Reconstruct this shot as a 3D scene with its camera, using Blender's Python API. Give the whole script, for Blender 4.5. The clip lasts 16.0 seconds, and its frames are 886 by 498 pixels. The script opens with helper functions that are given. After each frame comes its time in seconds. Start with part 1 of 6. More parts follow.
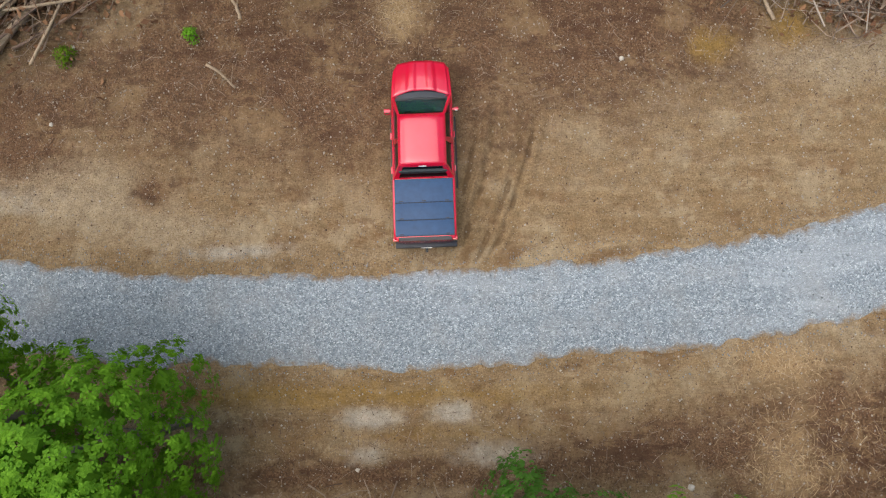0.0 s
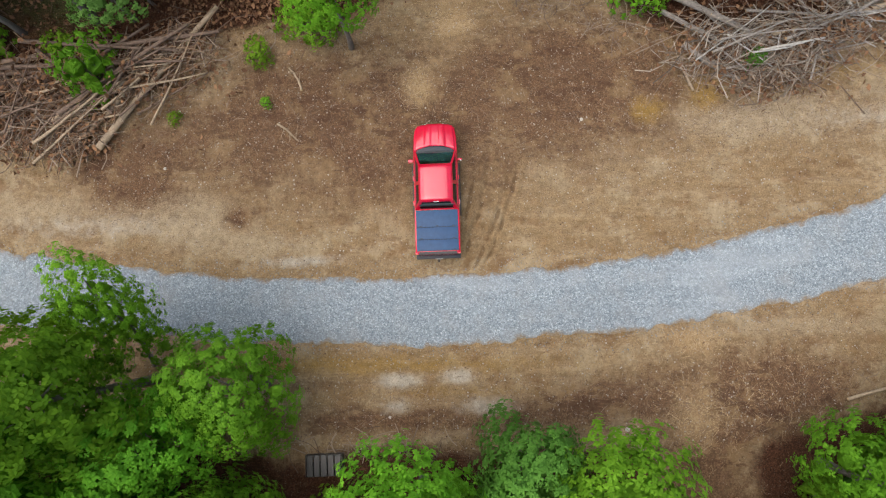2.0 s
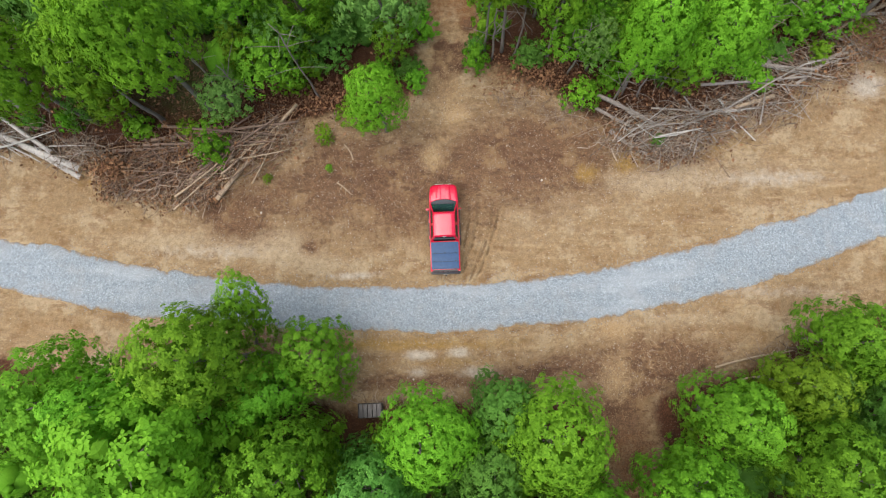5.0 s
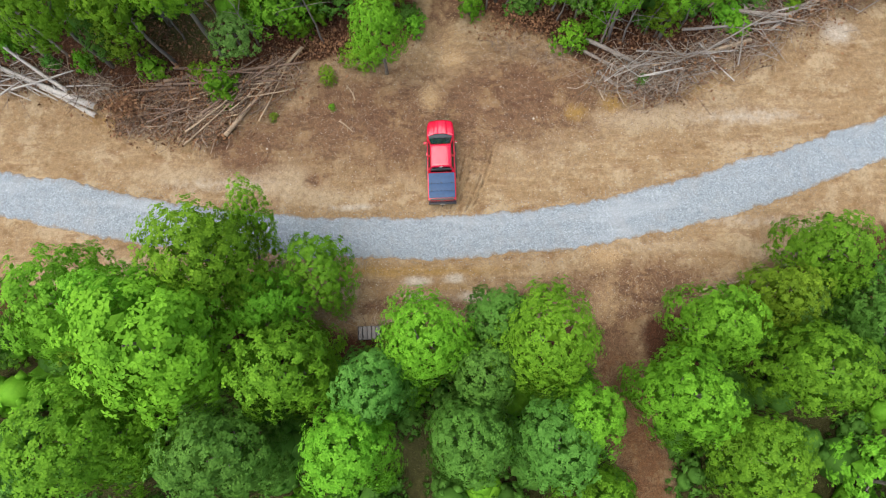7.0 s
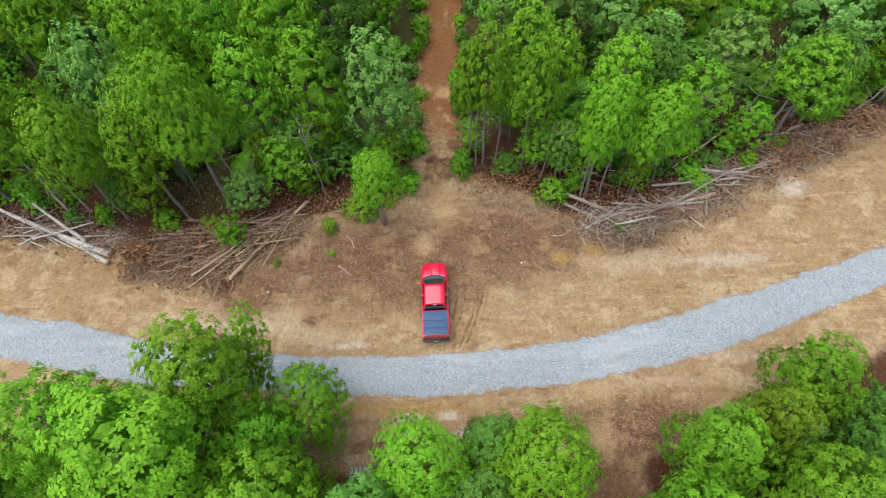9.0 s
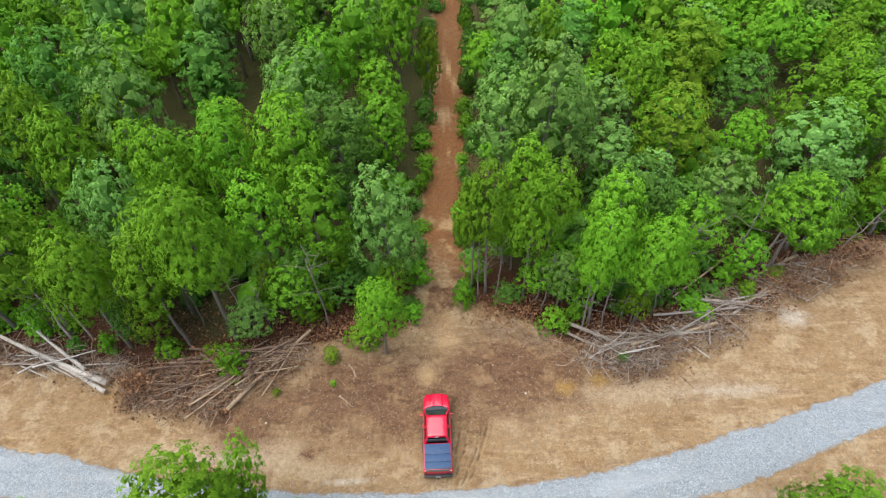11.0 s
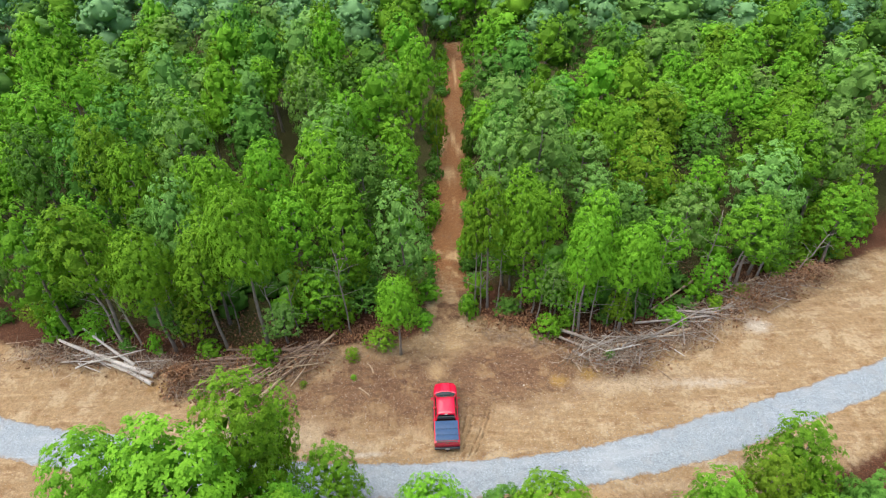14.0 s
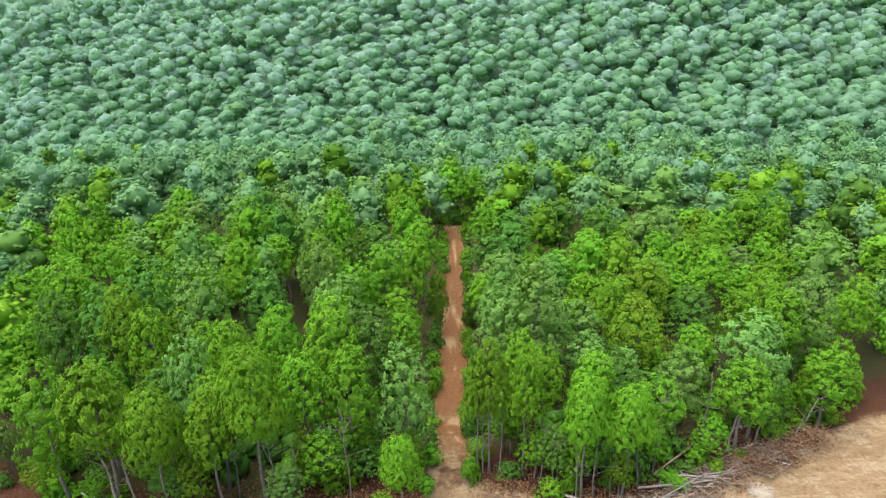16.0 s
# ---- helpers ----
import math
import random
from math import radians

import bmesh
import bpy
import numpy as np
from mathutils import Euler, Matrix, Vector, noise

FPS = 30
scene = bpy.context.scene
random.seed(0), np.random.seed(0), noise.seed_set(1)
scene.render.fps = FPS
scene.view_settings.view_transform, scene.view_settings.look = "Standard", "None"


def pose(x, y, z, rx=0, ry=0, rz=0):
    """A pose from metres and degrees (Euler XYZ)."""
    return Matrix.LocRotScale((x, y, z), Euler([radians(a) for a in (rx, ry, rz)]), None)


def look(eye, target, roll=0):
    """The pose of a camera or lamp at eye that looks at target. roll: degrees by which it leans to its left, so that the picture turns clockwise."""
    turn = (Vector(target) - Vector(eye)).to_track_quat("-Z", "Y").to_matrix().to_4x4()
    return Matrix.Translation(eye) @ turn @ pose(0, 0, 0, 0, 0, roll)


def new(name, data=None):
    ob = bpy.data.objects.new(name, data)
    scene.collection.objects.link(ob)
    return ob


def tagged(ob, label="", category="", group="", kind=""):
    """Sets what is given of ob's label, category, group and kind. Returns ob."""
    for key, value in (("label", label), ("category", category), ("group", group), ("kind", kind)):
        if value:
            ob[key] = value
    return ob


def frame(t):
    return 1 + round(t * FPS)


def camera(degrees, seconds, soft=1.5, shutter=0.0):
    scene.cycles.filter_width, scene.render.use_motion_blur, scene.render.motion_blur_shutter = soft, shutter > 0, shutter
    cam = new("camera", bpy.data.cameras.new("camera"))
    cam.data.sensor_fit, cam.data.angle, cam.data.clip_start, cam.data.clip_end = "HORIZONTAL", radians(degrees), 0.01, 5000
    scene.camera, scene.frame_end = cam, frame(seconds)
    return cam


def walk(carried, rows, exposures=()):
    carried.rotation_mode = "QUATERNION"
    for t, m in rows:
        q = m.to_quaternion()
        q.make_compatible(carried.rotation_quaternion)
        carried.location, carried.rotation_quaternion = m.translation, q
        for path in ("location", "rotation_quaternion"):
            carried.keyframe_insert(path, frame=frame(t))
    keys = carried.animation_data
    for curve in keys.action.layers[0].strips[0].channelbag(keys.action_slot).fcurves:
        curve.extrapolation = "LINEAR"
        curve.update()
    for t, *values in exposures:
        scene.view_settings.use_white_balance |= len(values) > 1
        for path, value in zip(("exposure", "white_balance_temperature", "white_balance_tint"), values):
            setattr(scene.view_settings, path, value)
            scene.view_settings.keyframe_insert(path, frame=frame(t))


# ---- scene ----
cam = camera(69.8, 16.0, soft=1.2)
PATH = [
    (0, 0.942, -2.921, 20.352, 7.753, 1.250, -0.776),
    (0.5, 0.963, -2.955, 21.337, 7.636, 1.324, -0.845),
    (1, 0.986, -3.021, 23.312, 7.418, 1.440, -0.807),
    (1.5, 1.032, -3.153, 25.774, 7.367, 1.699, -0.792),
    (2, 1.049, -3.313, 28.230, 7.330, 1.824, -0.759),
    (2.5, 1.047, -3.460, 30.722, 7.265, 1.900, -0.777),
    (3, 1.056, -3.606, 33.197, 7.284, 1.950, -0.711),
    (3.5, 1.118, -3.755, 35.622, 7.364, 2.019, -0.826),
    (5.8, 1.267, -5.564, 43.666, 9.184, 1.945, -0.555),
    (6, 1.276, -6.392, 43.668, 9.797, 1.930, -0.525),
    (6.5, 1.275, -8.612, 43.557, 10.248, 1.805, -0.364),
    (7, 1.196, -11.085, 43.365, 10.256, 1.670, -0.579),
    (7.5, 1.089, -13.364, 43.217, 11.703, 1.559, -0.929),
    (8, 1.051, -14.932, 43.192, 16.086, 1.278, -0.997),
    (8.5, 1.090, -15.628, 43.255, 22.507, 1.161, -1.006),
    (9, 1.165, -15.749, 43.316, 28.276, 1.268, -1.037),
    (9.5, 1.179, -15.662, 43.356, 33.907, 1.324, -1.000),
    (9.7, 1.181, -15.649, 43.364, 35.631, 1.332, -0.960),
    (12, 1.131, -17.659, 43.651, 41.727, 1.482, -0.708),
    (12.5, 0.986, -20.128, 43.545, 43.709, 1.508, -0.667),
    (13, 0.748, -22.769, 43.419, 44.746, 1.430, -0.716),
    (13.5, 0.494, -25.425, 43.343, 46.756, 1.336, -0.728),
    (14, 0.268, -27.889, 43.345, 50.440, 1.220, -0.686),
    (14.5, 0.083, -29.781, 43.438, 53.927, 1.128, -0.668),
    (15, -0.037, -30.957, 43.576, 57.910, 1.013, -0.761),
    (15.5, -0.106, -31.586, 43.693, 62.773, 1.025, -0.800),
    (16, -0.154, -32.049, 43.772, 66.898, 1.007, -0.715),
]
EXPOSURES = [(0, 0.64), (2, 0.72), (3.5, 0.83), (6, 0.96), (9, 1.02), (12, 1.10), (14, 1.19), (16, 1.34)]
walk(cam, [(t, pose(x, y, z, rx, ry, rz)) for t, x, y, z, rx, ry, rz in PATH], EXPOSURES)
# ---------------------------------------------------------------- light
SUN_ELEV, SUN_ROT = radians(74), radians(262)
world = bpy.data.worlds.new("world")
scene.world = world
world.use_nodes = True
wt = world.node_tree
sky = wt.nodes.new("ShaderNodeTexSky")
sky.sky_type = "NISHITA"
sky.sun_disc = False
sky.sun_elevation, sky.sun_rotation = SUN_ELEV, SUN_ROT
sky.air_density, sky.dust_density, sky.ozone_density = 1.0, 4.0, 1.0
background = wt.nodes["Background"]
background.inputs["Strength"].default_value = 0.115
wt.links.new(sky.outputs["Color"], background.inputs["Color"])
sun = new("sun", bpy.data.lights.new("sun", "SUN"))
sun.data.energy, sun.data.angle, sun.data.color = 1.75, radians(80), (1.0, 0.97, 0.92)
# the sky's sun_rotation turns clockwise from +y
sun_way = Vector((math.sin(SUN_ROT) * math.cos(SUN_ELEV), math.cos(SUN_ROT) * math.cos(SUN_ELEV), math.sin(SUN_ELEV)))
sun.matrix_world = look(sun_way * 100, (0, 0, 0))


# ---------------------------------------------------------------- materials
def ramp(nt, source, stops):
    node = nt.nodes.new("ShaderNodeValToRGB")
    els = node.color_ramp.elements
    while len(els) < len(stops):
        els.new(0.5)
    for el, (at, col) in zip(els, stops):
        el.position, el.color = at, (*col, 1)
    nt.links.new(source, node.inputs[0])
    return node.outputs[0]


def noise_tex(nt, coord, scale, detail=6.0, rough=0.6, stretch=None):
    if stretch:
        mp = nt.nodes.new("ShaderNodeMapping")
        mp.inputs["Scale"].default_value = stretch
        nt.links.new(coord, mp.inputs[0])
        coord = mp.outputs[0]
    n = nt.nodes.new("ShaderNodeTexNoise")
    n.inputs["Scale"].default_value = scale
    n.inputs["Detail"].default_value = detail
    n.inputs["Roughness"].default_value = rough
    nt.links.new(coord, n.inputs["Vector"])
    return n.outputs["Fac"]


def mix(nt, fac, a, b, how="MIX"):
    n = nt.nodes.new("ShaderNodeMix")
    n.data_type, n.blend_type = "RGBA", how
    for socket, value in ((n.inputs[0], fac), (n.inputs[6], a), (n.inputs[7], b)):
        if hasattr(value, "links"):
            nt.links.new(value, socket)
        else:
            socket.default_value = value if not isinstance(value, tuple) else (*value, 1)
    return n.outputs[2]


def calc(nt, how, a, b=0.0, c=None):
    n = nt.nodes.new("ShaderNodeMath")
    n.operation = how
    for socket, value in zip(n.inputs, (a, b) if c is None else (a, b, c)):
        if hasattr(value, "links"):
            nt.links.new(value, socket)
        else:
            socket.default_value = value
    return n.outputs[0]


def stretch01(nt, value, lo, hi):
    n = nt.nodes.new("ShaderNodeMapRange")
    n.interpolation_type = "SMOOTHSTEP"
    nt.links.new(value, n.inputs[0])
    n.inputs[1].default_value, n.inputs[2].default_value = lo, hi
    return n.outputs[0]


def material(name):
    m = bpy.data.materials.new(name)
    m.use_nodes = True
    nt = m.node_tree
    return m, nt, nt.nodes["Principled BSDF"]


def place_of(nt):
    return nt.nodes.new("ShaderNodeNewGeometry").outputs["Position"]


def local_of(nt):
    return nt.nodes.new("ShaderNodeTexCoord").outputs["Object"]


def bump(nt, bsdf, height, strength, distance):
    b = nt.nodes.new("ShaderNodeBump")
    b.inputs["Strength"].default_value, b.inputs["Distance"].default_value = strength, distance
    nt.links.new(height, b.inputs["Height"])
    nt.links.new(b.outputs[0], bsdf.inputs["Normal"])


def simple(name, colour, rough=0.6, metal=0.0, coat=0.0, vary=0.12, scale=6.0, grain=0.0):
    m, nt, b = material(name)
    pos = local_of(nt)
    n = noise_tex(nt, pos, scale)
    dark = tuple(c * (1 - vary) for c in colour)
    lite = tuple(min(1, c * (1 + vary)) for c in colour)
    nt.links.new(ramp(nt, n, [(0.3, dark), (0.7, lite)]), b.inputs["Base Color"])
    rr = nt.nodes.new("ShaderNodeMapRange")
    nt.links.new(noise_tex(nt, pos, scale * 3), rr.inputs[0])
    rr.inputs[3].default_value, rr.inputs[4].default_value = max(0.02, rough - 0.08), min(1, rough + 0.08)
    nt.links.new(rr.outputs[0], b.inputs["Roughness"])
    b.inputs["Metallic"].default_value = metal
    b.inputs["Coat Weight"].default_value = coat
    b.inputs["Coat Roughness"].default_value = 0.05
    if grain:
        bump(nt, b, noise_tex(nt, pos, scale * 12), grain, 0.01)
    return m


def leaf_material(name, dark, mid, lite, translucent=0.32, depth=0.9):
    """Foliage: colour varies leaf by leaf, tree by tree and over the crown."""
    m, nt, b = material(name)
    geo = nt.nodes.new("ShaderNodeNewGeometry")
    info = nt.nodes.new("ShaderNodeObjectInfo")
    blotch = noise_tex(nt, geo.outputs["Position"], 0.30, 2.0)
    fine = noise_tex(nt, geo.outputs["Position"], 5.5, 4.0, 0.7)
    value = calc(nt, "ADD", calc(nt, "MULTIPLY", geo.outputs["Random Per Island"], 0.18), calc(nt, "MULTIPLY", blotch, 0.34))
    value = calc(nt, "ADD", value, calc(nt, "MULTIPLY", calc(nt, "SUBTRACT", fine, 0.25), 0.40))
    value = calc(nt, "ADD", value, calc(nt, "MULTIPLY", calc(nt, "SUBTRACT", info.outputs["Random"], 0.42), 0.26))
    tone = nt.nodes.new("ShaderNodeAttribute")
    tone.attribute_name = "tone"
    value = calc(nt, "ADD", value, tone.outputs["Fac"])
    col = ramp(nt, value, [(0.12, tuple(depth * c for c in dark)), (0.5, mid), (0.88, lite)])
    hsv = nt.nodes.new("ShaderNodeHueSaturation")
    hsv.inputs["Saturation"].default_value = 0.97
    nt.links.new(col, hsv.inputs["Color"])
    nt.links.new(calc(nt, "ADD", calc(nt, "MULTIPLY", info.outputs["Random"], 0.026), 0.482), hsv.inputs["Hue"])
    nt.links.new(hsv.outputs[0], b.inputs["Base Color"])
    b.inputs["Roughness"].default_value = 0.65
    b.inputs["Specular IOR Level"].default_value = 0.12
    bump(nt, b, fine, 0.3, 0.1)
    tr = nt.nodes.new("ShaderNodeBsdfTranslucent")
    nt.links.new(mix(nt, 1.0, hsv.outputs[0], (1.0, 1.0, 0.55), "MULTIPLY"), tr.inputs["Color"])
    ms = nt.nodes.new("ShaderNodeMixShader")
    ms.inputs[0].default_value = translucent
    nt.links.new(b.outputs[0], ms.inputs[1])
    nt.links.new(tr.outputs[0], ms.inputs[2])
    nt.links.new(ms.outputs[0], nt.nodes["Material Output"].inputs["Surface"])
    return m


LEAF = {
    "green": leaf_material("oak_leaves", (0.067, 0.226, 0.007), (0.160, 0.411, 0.014), (0.281, 0.574, 0.031)),
    "pine": leaf_material("pine_needles", (0.081, 0.237, 0.007), (0.186, 0.432, 0.014), (0.298, 0.577, 0.032)),
    "pale": leaf_material("white_oak_leaves", (0.101, 0.244, 0.037), (0.189, 0.386, 0.072), (0.290, 0.521, 0.124)),
    "yellow": leaf_material("turning_leaves", (0.091, 0.197, 0.006), (0.189, 0.365, 0.013), (0.290, 0.487, 0.033)),
    "deep": leaf_material("gum_leaves", (0.046, 0.150, 0.014), (0.110, 0.285, 0.034), (0.198, 0.410, 0.070)),
    # haze painted into the leaf colours: paler and bluer with distance
    "lightly_hazed": leaf_material("lightly_hazed_leaves", (0.110, 0.260, 0.085), (0.195, 0.390, 0.145), (0.290, 0.510, 0.225), 0.4, 0.85),
    "blue": leaf_material("hazed_leaves", (0.240, 0.450, 0.270), (0.330, 0.575, 0.390), (0.420, 0.670, 0.490), 0.62, 1.0),
    "far_blue": leaf_material("far_hazed_leaves", (0.390, 0.600, 0.540), (0.460, 0.680, 0.620), (0.530, 0.750, 0.690), 0.68, 1.0),
}


def bark_material(name, dark, lite, band=0.0):
    m, nt, b = material(name)
    pos = local_of(nt)
    n = noise_tex(nt, pos, 9.0, 8.0, 0.7, (1.0, 1.0, 0.25))
    patch = noise_tex(nt, pos, 1.3, 3.0)
    col = ramp(nt, n, [(0.3, dark), (0.65, lite)])
    col = mix(nt, calc(nt, "MULTIPLY", patch, 0.5), col, tuple(0.6 * c for c in dark))
    nt.links.new(col, b.inputs["Base Color"])
    b.inputs["Roughness"].default_value = 0.9
    bump(nt, b, n, 0.7, 0.03)
    return m


BARK = bark_material("tree_bark", (0.13, 0.11, 0.095), (0.34, 0.30, 0.26))
GREY_WOOD = bark_material("weathered_wood", (0.19, 0.165, 0.14), (0.46, 0.41, 0.36))
TAN_WOOD = bark_material("stripped_wood", (0.26, 0.19, 0.12), (0.55, 0.43, 0.30))
BROWN_WOOD = bark_material("brown_bark", (0.13, 0.085, 0.06), (0.30, 0.21, 0.155))
PALE_WOOD = bark_material("pale_bark", (0.33, 0.31, 0.28), (0.66, 0.63, 0.58))
CUT_WOOD = simple("cut_wood", (0.52, 0.36, 0.19), 0.8, vary=0.25, scale=14)


def ground_material():
    """Packed earth: tan subsoil, brown chipped litter, red clay on the tracks and leaf litter under the trees."""
    m, nt, b = material("earth")
    pos = place_of(nt)

    def mask(name):
        a = nt.nodes.new("ShaderNodeAttribute")
        a.attribute_name = name
        return a.outputs["Fac"]

    fine = noise_tex(nt, pos, 16.0, 8.0, 0.75)
    coarse = noise_tex(nt, pos, 1.1, 5.0, 0.6)
    streak = noise_tex(nt, pos, 0.8, 5.0, 0.6, (0.35, 2.2, 1.0))
    grit = noise_tex(nt, pos, 55.0, 3.0, 0.8)
    tan = ramp(nt, fine, [(0.34, (0.140, 0.092, 0.049)), (0.46, (0.228, 0.157, 0.087)), (0.55, (0.272, 0.194, 0.112)), (0.68, (0.350, 0.262, 0.162))])
    tan = mix(nt, calc(nt, "MULTIPLY", stretch01(nt, streak, 0.48, 0.70), 0.5), tan, (0.385, 0.298, 0.192))
    tan = mix(nt, calc(nt, "MULTIPLY", stretch01(nt, coarse, 0.52, 0.68), 0.55), tan, (0.191, 0.117, 0.056))
    brown = ramp(nt, fine, [(0.36, (0.044, 0.022, 0.012)), (0.46, (0.116, 0.066, 0.038)), (0.55, (0.166, 0.102, 0.060)), (0.67, (0.270, 0.184, 0.118))])
    brown = mix(nt, calc(nt, "MULTIPLY", stretch01(nt, coarse, 0.5, 0.66), 0.6), brown, (0.126, 0.076, 0.048))
    clay = ramp(nt, fine, [(0.36, (0.062, 0.026, 0.011)), (0.5, (0.165, 0.080, 0.036)), (0.66, (0.270, 0.155, 0.080))])
    # leaf litter, its browns deepened for the shade under trees and heaps
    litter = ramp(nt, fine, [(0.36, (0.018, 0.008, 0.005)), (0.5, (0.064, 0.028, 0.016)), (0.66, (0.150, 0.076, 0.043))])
    straw = ramp(nt, grit, [(0.25, (0.156, 0.098, 0.051)), (0.5, (0.328, 0.226, 0.125)), (0.8, (0.484, 0.374, 0.226))])
    ochre = ramp(nt, fine, [(0.25, (0.156, 0.094, 0.031)), (0.5, (0.257, 0.164, 0.058)), (0.8, (0.328, 0.226, 0.101))])
    chalk = ramp(nt, fine, [(0.25, (0.281, 0.234, 0.179)), (0.6, (0.429, 0.382, 0.312))])
    wob = calc(nt, "MULTIPLY", calc(nt, "SUBTRACT", noise_tex(nt, pos, 1.7, 9.0, 0.78), 0.5), 1.7)

    def soft(name, lo=0.12, hi=0.95):
        value = mask(name)
        # no stray patches where the mask is nil
        spread = calc(nt, "MULTIPLY", wob, stretch01(nt, value, 0.02, 0.25))
        return stretch01(nt, calc(nt, "ADD", value, spread), lo, hi)

    # blown sand and trodden dark soil in irregular patches
    sand = noise_tex(nt, pos, 0.42, 9.0, 0.70)
    tan = mix(nt, calc(nt, "MULTIPLY", stretch01(nt, sand, 0.50, 0.60), 0.7), tan, (0.350, 0.276, 0.180))
    trod = noise_tex(nt, pos, 0.75, 10.0, 0.76, (0.7, 1.3, 1.0))
    tan = mix(nt, calc(nt, "MULTIPLY", stretch01(nt, trod, 0.53, 0.59), 0.6), tan, (0.170, 0.103, 0.055))
    brown = mix(nt, calc(nt, "MULTIPLY", stretch01(nt, sand, 0.50, 0.60), 0.7), brown, (0.235, 0.158, 0.088))
    brown = mix(nt, calc(nt, "MULTIPLY", stretch01(nt, trod, 0.51, 0.57), 0.75), brown, (0.078, 0.042, 0.026))
    dune = ramp(nt, fine, [(0.34, (0.200, 0.146, 0.086)), (0.5, (0.340, 0.268, 0.178)), (0.66, (0.430, 0.356, 0.258))])
    col = mix(nt, calc(nt, "MULTIPLY", soft("sand"), 0.8), tan, dune)
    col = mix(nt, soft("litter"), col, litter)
    # floor deep in the woods: undergrowth colour darkened for the shade between crowns
    shaded_scrub = ramp(nt, fine, [(0.36, (0.016, 0.016, 0.006)), (0.5, (0.050, 0.052, 0.018)), (0.66, (0.105, 0.098, 0.036))])
    col = mix(nt, soft("shaded_scrub"), col, shaded_scrub)
    # far ground tinted pale blue-green, haze painted in to match the distant crowns
    far_haze = ramp(nt, fine, [(0.36, (0.150, 0.260, 0.180)), (0.5, (0.220, 0.360, 0.260)), (0.66, (0.290, 0.440, 0.330))])
    col = mix(nt, soft("far_haze"), col, far_haze)
    col = mix(nt, soft("mulch"), col, brown)
    col = mix(nt, soft("clay"), col, clay)
    col = mix(nt, soft("ochre"), col, ochre)
    col = mix(nt, soft("straw"), col, straw)
    col = mix(nt, soft("chalk"), col, chalk)
    # darker brown along the tyre ruts
    col = mix(nt, calc(nt, "MULTIPLY", soft("rut_dark", 0.25, 0.8), 0.62), col, (0.095, 0.058, 0.030))
    blot = noise_tex(nt, pos, 2.7, 9.0, 0.80)
    tone = nt.nodes.new("ShaderNodeHueSaturation")
    nt.links.new(col, tone.inputs["Color"])
    rng_node = nt.nodes.new("ShaderNodeMapRange")
    nt.links.new(blot, rng_node.inputs[0])
    rng_node.inputs[1].default_value, rng_node.inputs[2].default_value = 0.34, 0.64
    rng_node.inputs[3].default_value, rng_node.inputs[4].default_value = 0.80, 1.46
    nt.links.new(rng_node.outputs[0], tone.inputs["Value"])
    tone.inputs["Saturation"].default_value = 1.06
    col = tone.outputs[0]
    for size, spread, light, dark in ((6.5, 0.12, 0.88, 0.86), (15.0, 0.25, 0.68, 0.62)):
        dots = nt.nodes.new("ShaderNodeTexVoronoi")
        dots.inputs["Scale"].default_value = size
        nt.links.new(pos, dots.inputs["Vector"])
        speck = stretch01(nt, dots.outputs["Distance"], spread, spread * 0.6)
        sep = nt.nodes.new("ShaderNodeSeparateColor")
        nt.links.new(dots.outputs["Color"], sep.inputs[0])
        pick = calc(nt, "GREATER_THAN", sep.outputs[0], light)
        col = mix(nt, calc(nt, "MULTIPLY", calc(nt, "MULTIPLY", speck, pick), 0.7), col, (0.46, 0.385, 0.29))
        pick = calc(nt, "GREATER_THAN", sep.outputs[1], dark)
        col = mix(nt, calc(nt, "MULTIPLY", calc(nt, "MULTIPLY", speck, pick), 0.75), col, (0.070, 0.038, 0.022))
    nt.links.new(col, b.inputs["Base Color"])
    b.inputs["Roughness"].default_value = 0.95
    b.inputs["Specular IOR Level"].default_value = 0.2
    bump(nt, b, calc(nt, "ADD", fine, calc(nt, "MULTIPLY", grit, 0.5)), 0.9, 0.08)
    return m


